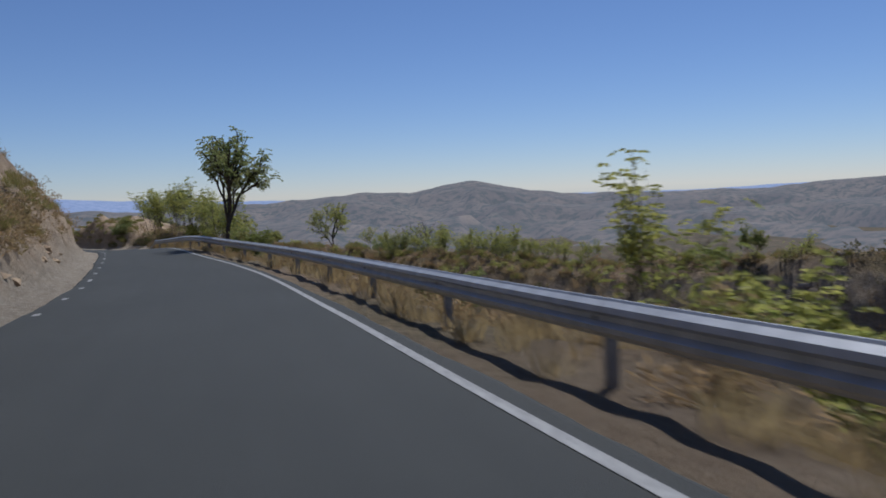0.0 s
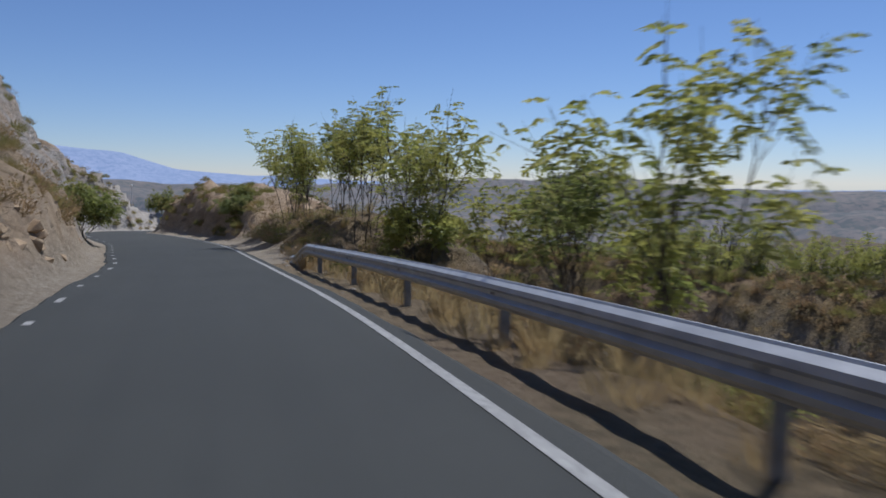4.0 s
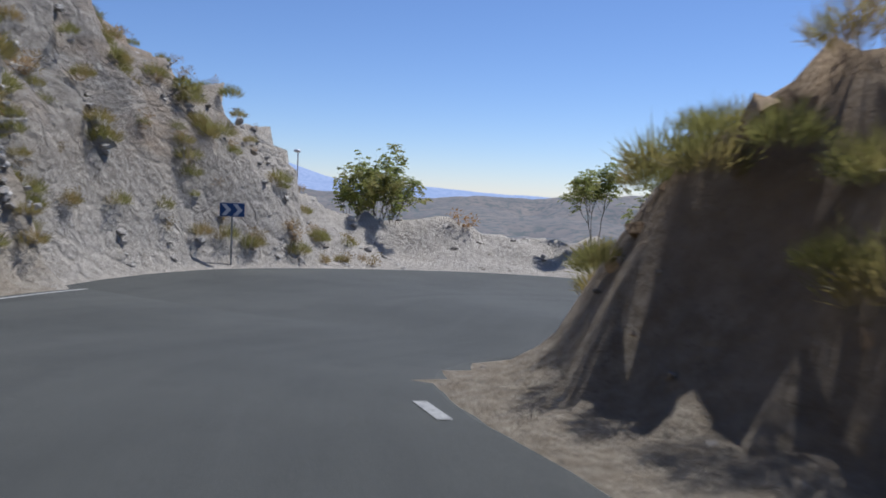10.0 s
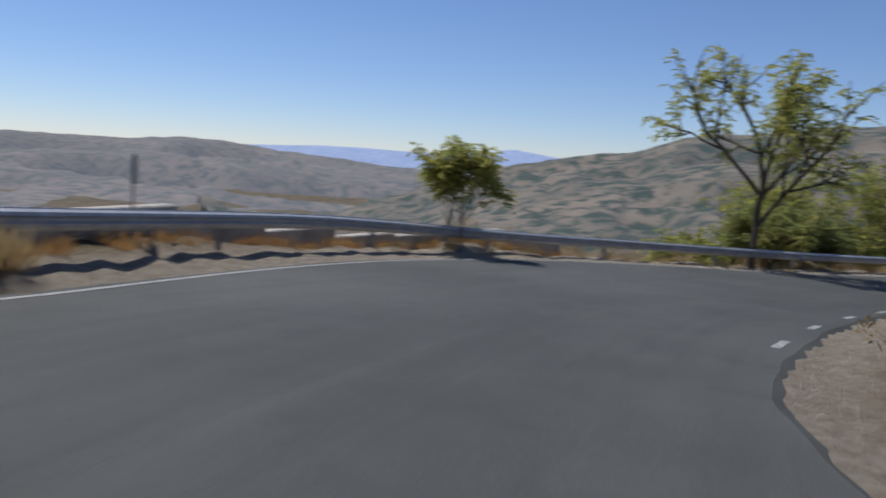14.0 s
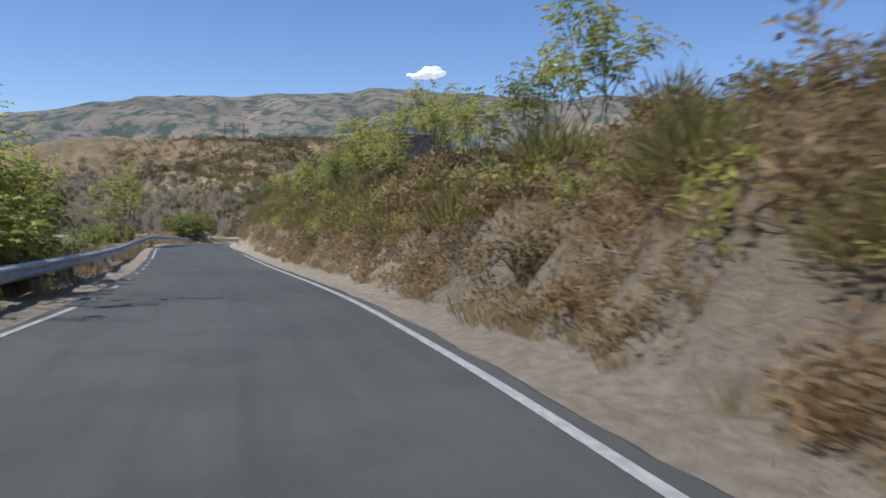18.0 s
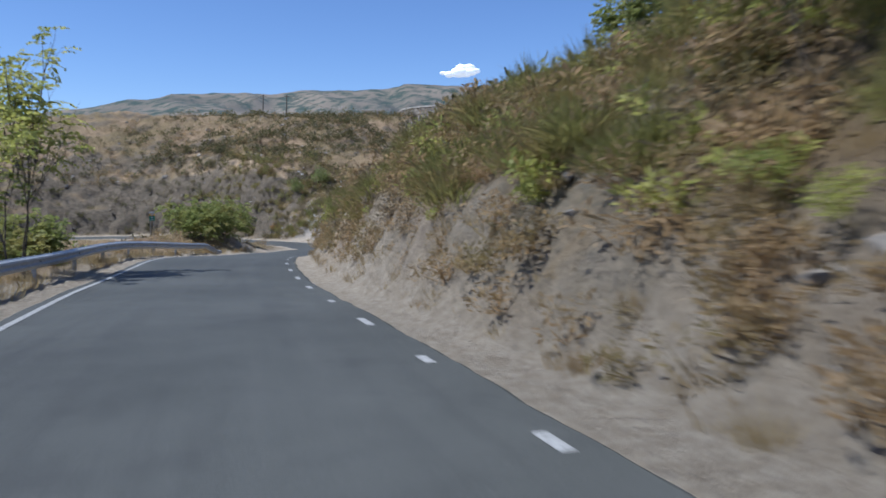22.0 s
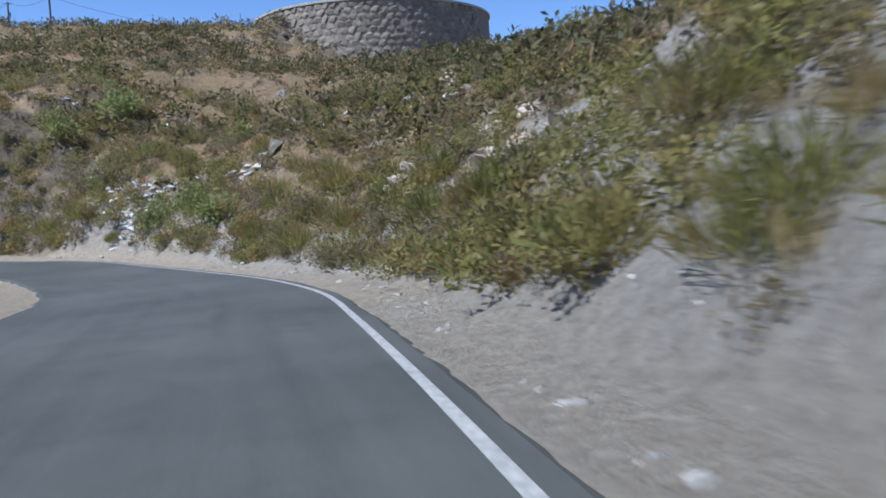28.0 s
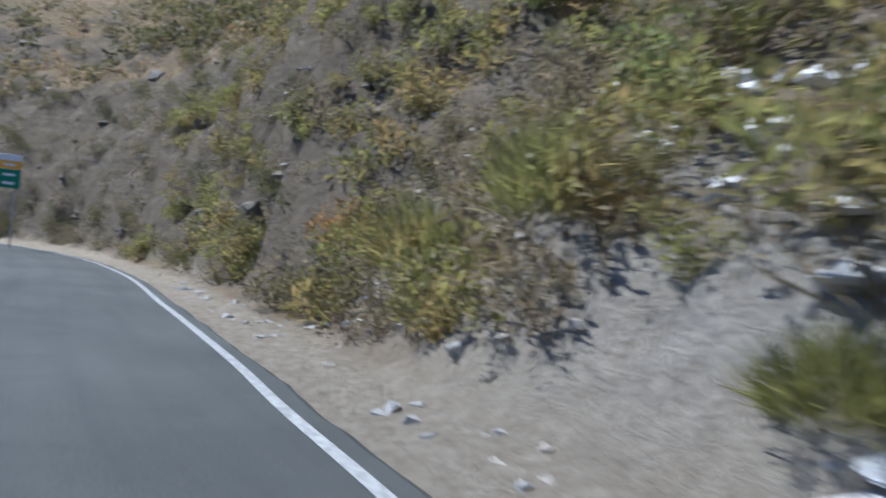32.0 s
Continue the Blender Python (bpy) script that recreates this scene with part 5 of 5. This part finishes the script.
# ---- street lamp ----
p = Vector((-29.4, 88.9, height(-29.4, 88.9)))
lamp = thing("street_lamp", "thin white street lamp behind the rocks", "street lamp", at=p)
top = 0.6 - p.z
part("pole", cyl(bmesh.new(), (0, 0, -0.3), (0, 0, top), 0.05, 0.035, 10), M_SIGN_WHITE, lamp)
bm = bmesh.new()
box(bm, Matrix.Translation((0, -0.12, top + 0.08)), 0.26, 0.5, 0.16, 0.05)
part("lamp_head", bm, M_SIGN_WHITE, lamp)

# ---- low wall behind the barrier ----
M_CONCRETE = simple("old_concrete", (0.34, 0.31, 0.27), (0.50, 0.46, 0.40), 3, 0.92, 0, 0.5)
low_wall = thing("low_wall", "low weathered concrete wall behind the barrier", "wall")
s0, s1 = np.interp([14.75, 17.2], LU, LS)
for k in range(9):
    sa, sb = s0 + (s1 - s0) * k / 9, s0 + (s1 - s0) * (k + 1) / 9
    a, b = (beside(float(np.interp(q, LS, LU)), ("L", 2.3)) for q in (sa + 0.01, sb - 0.01))
    d = b - a
    bm = bmesh.new()
    mid = (a + b) / 2
    m4 = Matrix.Translation((mid.x, mid.y, mid.z + 0.05)) @ Matrix.Rotation(math.atan2(d.y, d.x), 4, "Z")
    box(bm, m4, d.to_2d().length, 0.38, 0.85 + 0.04 * (k % 2), 0.03)
    part("wall_block", bm, M_CONCRETE, low_wall)

# ---- dry-stone patch in the cut ----
M_TAN_STONE = simple("tan_stone", (0.30, 0.235, 0.16), (0.46, 0.385, 0.285), 5, 0.92, 0, 0.6, 0.2, 0.4)
patch_wall = thing("dry_stone_wall", "tumbledown dry-stone wall of tan stones in the cut", "wall")
tan_meshes = []
for k in range(5):
    v, f = stone_arrays(760 + k)
    tan_meshes.append(mesh_of("stone", v * [0.44, 0.34, 0.24], f, M_TAN_STONE))
r_ = np.random.default_rng(61)
for row in range(13):
    for col in range(7):
        u = 24.62 + 0.19 * (col + 0.5 * (row % 2) + r_.uniform(-0.2, 0.2)) / 7
        q = beside(u, ("R", 0.95 + 0.14 * row + r_.uniform(-0.04, 0.04)))
        ob = part("stone", tan_meshes[int(r_.integers(0, 5))], None, patch_wall)
        ob.matrix_basis = pose(q.x, q.y, q.z + 0.02, r_.uniform(-15, 15), r_.uniform(-15, 15), way_at(u) + r_.uniform(-15, 15))

# ---- retaining wall on the hilltop ----
M_MASONRY = simple("masonry_stone", (0.24, 0.205, 0.165), (0.38, 0.335, 0.275), 2.5, 0.95, 0, 0.5, 0.15, 0.55)
M_MORTAR = simple("mortar", (0.19, 0.165, 0.135), (0.27, 0.235, 0.195), 6, 0.95, 0, 0.4)
WALL_C, WALL_R, WALL_TOP, WALL_TALL = (126.5, -83.0), 13.5, 6.8, 6.6
terrace = thing("retaining_wall", "round dry-stone retaining wall crowning the hill", "wall")
bm = bmesh.new()
bmesh.ops.create_cone(bm, cap_ends=True, segments=72, radius1=WALL_R + 0.25, radius2=WALL_R - 0.12, depth=WALL_TALL + 1.5, matrix=Matrix.Translation((*WALL_C, WALL_TOP - (WALL_TALL + 1.5) / 2)))
part("core", bm, M_MORTAR, terrace)
bm = bmesh.new()
bmesh.ops.create_cone(bm, cap_ends=True, segments=72, radius1=WALL_R + 0.06, radius2=WALL_R + 0.06, depth=0.22, matrix=Matrix.Translation((*WALL_C, WALL_TOP + 0.08)))
part("coping", bm, M_CONCRETE, terrace)
faces_ = []
for k in range(6):
    v, f = stone_arrays(700 + k)
    v = v / (v.max(0) - v.min(0)) * [1.0, 0.5, 1.0]
    faces_.append(mesh_of("stone", v, f, M_MASONRY))
r_ = np.random.default_rng(31)
lo_a, hi_a = math.radians(50), math.radians(178)
for row in range(9):
    zc = WALL_TOP - 0.35 - row * 0.66
    n = 32
    for k in range(n):
        a = lo_a + (hi_a - lo_a) * (k + 0.5 * (row % 2) + r_.uniform(-0.12, 0.12)) / n
        rr = WALL_R - 0.10 + 0.25 * (WALL_TOP - zc) / WALL_TALL
        ob = part("stone", faces_[int(r_.integers(0, 6))], None, terrace)
        ob.matrix_basis = pose(WALL_C[0] + math.cos(a) * rr, WALL_C[1] + math.sin(a) * rr, zc + r_.uniform(-0.06, 0.06), 0, r_.uniform(-8, 8), math.degrees(a) + 90) @ Matrix.Diagonal((r_.uniform(0.8, 1.0), 0.4, r_.uniform(0.6, 0.76), 1))

# ---- fence and poles on the ridge ----
fence = thing("ridge_fence", "thin wire fence along the ridge beside the round wall", "fence")
A, B = Vector((135.0, -69.5, 0)), Vector((178.0, -58.0, 0))
last = None
for k in range(19):
    q = A.lerp(B, k / 18)
    q.z = height(q.x, q.y)
    part("post", cyl(bmesh.new(), (q.x, q.y, q.z - 0.3), (q.x, q.y, q.z + 1.5), 0.04, 0.04, 6), M_STEEL_DULL, fence)
    if last is not None:
        for h in (0.5, 1.0, 1.45):
            part("wire", cyl(bmesh.new(), (last.x, last.y, last.z + h), (q.x, q.y, q.z + h), 0.012, 0.012, 4), M_STEEL_DULL, fence)
    last = q
tops = []
for x, y, lean in ((161.4, -62.5, 7), (152.4, -60.6, 3)):
    z = height(x, y)
    pole = thing("wooden_pole", "leaning wooden cable pole on the hillside", "pole", "cable poles on the hill")
    pole.matrix_basis = pose(x, y, z, lean, 0, 35)
    part("shaft", cyl(bmesh.new(), (0, 0, -0.4), (0, 0, 4.6), 0.13, 0.09, 8), M_BARK, pole)
    part("crossbar", cyl(bmesh.new(), (-0.5, 0, 4.4), (0.5, 0, 4.4), 0.04, 0.04, 6), M_BARK, pole)
    tops.append(pole.matrix_basis @ Vector((0, 0, 4.5)))
cable = thing("overhead_cable", "thin dark cable sagging between the poles", "cable")
ends_ = [Vector((182.0, -66.0, 9.0)), tops[0], tops[1], Vector((139.5, -72.0, 6.0))]
for a, b in zip(ends_, ends_[1:]):
    t_ = np.linspace(0, 1, 9)[:, None]
    path = np.array(a)[None] * (1 - t_) + np.array(b)[None] * t_ - np.array([[0, 0, 0.6]]) * 4 * t_ * (1 - t_)
    part("wire", mesh_of("wire", *tube(path, 0.02, 0.02, 4), M_BARK), None, cable)

# ---- white limestone on the last slope ----
SLAB = []
for k in range(5):
    v, f = stone_arrays(720 + k)
    SLAB.append(mesh_of("slab", v * [1.1, 0.8, 0.6], f, M_WHITE_ROCK))
M_PINK_ROCK = simple("pinkish_rock", (0.30, 0.24, 0.19), (0.56, 0.48, 0.41), 2.5, 0.9, 0, 0.7, 0.2)
PINK = [mesh_of("slab", stone_arrays(740 + k)[0] * [1.2, 0.9, 0.8], stone_arrays(740 + k)[1], M_PINK_ROCK) for k in range(5)]
r_ = np.random.default_rng(41)
for cx, cy, spread, n, lo, hi in ((109.4, -28.25, 0.62, 44, 0.25, 0.65), (108.6, -29.4, 0.7, 22, 0.3, 0.7), (111.4, -30.0, 0.5, 14, 0.3, 0.7), (115.3, -31.9, 0.5, 7, 0.3, 0.7), (112.3, -29.5, 0.5, 10, 0.3, 0.7), (103.9, -29.7, 0.6, 12, 0.3, 0.9), (104.7, -33.9, 0.7, 6, 0.4, 0.9),
                                 (118.3, -29.65, 0.3, 4, 0.35, 0.7), (117.2, -29.2, 0.25, 4, 0.3, 0.5), (99.5, -31.5, 1.1, 9, 0.3, 0.8), (95.5, -30.0, 0.9, 9, 0.4, 0.9), (121.5, -36.5, 1.2, 8, 0.3, 0.8), (116.0, -38.0, 1.5, 9, 0.3, 0.8), (98.6, -24.7, 0.9, 9, 0.15, 0.45),
                                 (90.6, -22.6, 1.0, 34, 0.5, 1.2), (89.6, -19.6, 0.8, 16, 0.4, 1.0), (95.4, -36.8, 1.2, 14, 0.5, 1.3)):
    crop = thing("limestone_outcrop", "layered white limestone slabs breaking out of the slope", "rock", "white rock outcrops")
    for k in range(n):
        x, y = cx + r_.normal(0, spread), cy + r_.normal(0, spread * 0.6)
        s = r_.uniform(lo, hi)
        ob = part("slab", (PINK if cx < 95.45 else SLAB)[k % 5], None, crop)
        ob.matrix_basis = pose(x, y, height(x, y) + 0.14 * s, r_.uniform(-15, 25), r_.uniform(-20, 20), r_.uniform(-35, 35)) @ Matrix.Diagonal((s, s, s, 1))

# ---- bushes at the foot of the last slope ----
for nm, label, shapes, material, rows in (
        ("broom_bush", "tall green broom bush at the foot of the slope", BROOM, M_BROOM, ((104.7, -26.65, 1.0), (101.0, -25.6, 1.1), (99.9, -25.3, 1.2), (110.15, -27.95, 0.85), (116.1, -29.4, 1.7), (89.9, -18.9, 1.6), (92.4, -21.3, 1.3), (93.8, -21.6, 1.0), (87.3, -15.6, 1.5))),
        ("leafy_bush", "dense green leafy bush on the stony slope", LEAFY, M_LEAF_DARK, ((103.4, -27.1, 1.5), (108.0, -27.95, 1.1), (105.2, -27.8, 1.5), (107.7, -28.3, 1.2), (118.4, -36.8, 2.4), (119.6, -33.3, 1.9), (113.6, -30.4, 1.0), (106.8, -33.2, 1.2))),
        ("dry_bush", "round grey-brown dry bush on the stony slope", TWIGGY, M_GREY, ((96.6, -23.8, 1.3), (98.9, -25.1, 1.0), (114.8, -29.2, 1.2), (112.9, -30.6, 1.5), (110.6, -30.6, 1.2), (115.5, -31.0, 1.5), (101.8, -27.4, 1.2), (94.6, -24.9, 1.3))),
        ("rusty_bush", "rust-brown withered bush beside the hose", TWIGGY, M_RUST, ((119.9, -30.0, 1.0), (109.9, -29.9, 0.7), (104.3, -31.5, 0.9)))):
    for x, y, size in rows:
        v = np.vstack([shapes[k][0] * [1, 1, 0.95] for k in range(2)])
        f = np.vstack([shapes[0][1], shapes[1][1] + len(shapes[0][0])])
        ob = new(nm, mesh_of(nm, v, f, material))
        ob.matrix_basis = pose(x, y, height(x, y) - 0.05, 0, 0, 57 * x) @ Matrix.Diagonal((size, size, size, 1))
        tagged(ob, label, "shrub", "bushes on the last slope")

# ---- hose and route sign ----
M_HOSE = simple("black_plastic", (0.015, 0.015, 0.016), (0.03, 0.03, 0.03), 6, 0.45, 0, 0.05)
path = []
for x, y in ((121.4, -29.75), (120.4, -29.45), (119.4, -29.3), (118.4, -29.2), (117.4, -29.15), (116.7, -29.3), (116.1, -29.7)):
    path.append((x, y, height(x, y) + 0.09))
path = spline([(k, *q) for k, q in enumerate(path)], 0.15)[:, 1:]
tagged(new("water_hose", mesh_of("water_hose", *tube(path, 0.04, 0.04, 8), M_HOSE, True)), "black plastic water hose over white stones", "hose")
sx_, sy_, sz_ = (141.4, -26.2, -11.31)
board = thing("route_sign", "green, orange and white route sign on two posts", "road sign")
board.matrix_basis = pose(sx_, sy_, 0, 0, 0, -96)
gz_ = height(sx_, sy_)
for x in (-0.25, 0.25):
    part("post", cyl(bmesh.new(), (x, 0.05, gz_ - 0.3), (x, 0.05, sz_ + 0.6), 0.03, 0.03, 8), M_STEEL_DULL, board)
for nm, z0, tall, mat in (("white_panel", 0.52, 0.24, M_SIGN_WHITE), ("orange_panel", 0.24, 0.3, M_SIGN_ORANGE), ("green_panel", -0.28, 0.7, M_SIGN_GREEN)):
    bm = bmesh.new()
    box(bm, Matrix.Translation((0, 0, sz_ + z0)), 0.8, 0.03, tall, 0.006)
    plate = part(nm, bm, mat, board)
    if nm != "white_panel":
        for k in range(1 if nm == "orange_panel" else 2):
            bm = bmesh.new()
            box(bm, Matrix.Translation((0, -0.02, sz_ + z0 + (0 if nm == "orange_panel" else 0.15 - 0.32 * k))), 0.4, 0.006, 0.1, 0.0)
            part("plain_bar", bm, M_SIGN_WHITE, plate)

# ---- small clouds ----
M_CLOUD = simple("cloud_white", (0.85, 0.86, 0.88), (0.92, 0.92, 0.93), 0.01, 1.0, 0, 0.0, 0.0)
# added glow keeps the cloud bright where the sun leaves it dark
M_CLOUD.node_tree.nodes["Principled BSDF"].inputs["Emission Color"].default_value = (0.9, 0.94, 1.0, 1)
M_CLOUD.node_tree.nodes["Principled BSDF"].inputs["Emission Strength"].default_value = 0.35
r_ = np.random.default_rng(51)
for (dx, dy, dz), wide in (((0.592, -0.793, 0.1425), 120), ((0.4604, -0.8741, 0.1547), 62)):
    c = Vector((dx, dy, dz)) * 4200
    bm = bmesh.new()
    across = Vector((-dy, dx, 0)).normalized()
    for k in range(16):
        f = r_.normal(0, 0.42)
        s = wide * 0.34 * math.exp(-f * f * 1.6) * r_.uniform(0.5, 1.1)
        q = c + across * f * wide + Vector((0, 0, r_.normal(0, 0.1) * wide + s * 0.3))
        bmesh.ops.create_icosphere(bm, subdivisions=2, radius=s, matrix=Matrix.Translation(q) @ Matrix.Diagonal((1.3, 1.3, 0.62, 1)))
    for v in bm.verts:
        v.co += Vector(r_.normal(0, wide * 0.012, 3))
    me = bpy.data.meshes.new("cloud")
    bm.to_mesh(me)
    bm.free()
    me.materials.append(M_CLOUD)
    me.polygons.foreach_set("use_smooth", [True] * len(me.polygons))
    tagged(new("cloud", me), "small white fair-weather cloud above the ridge", "cloud", kind="structure")
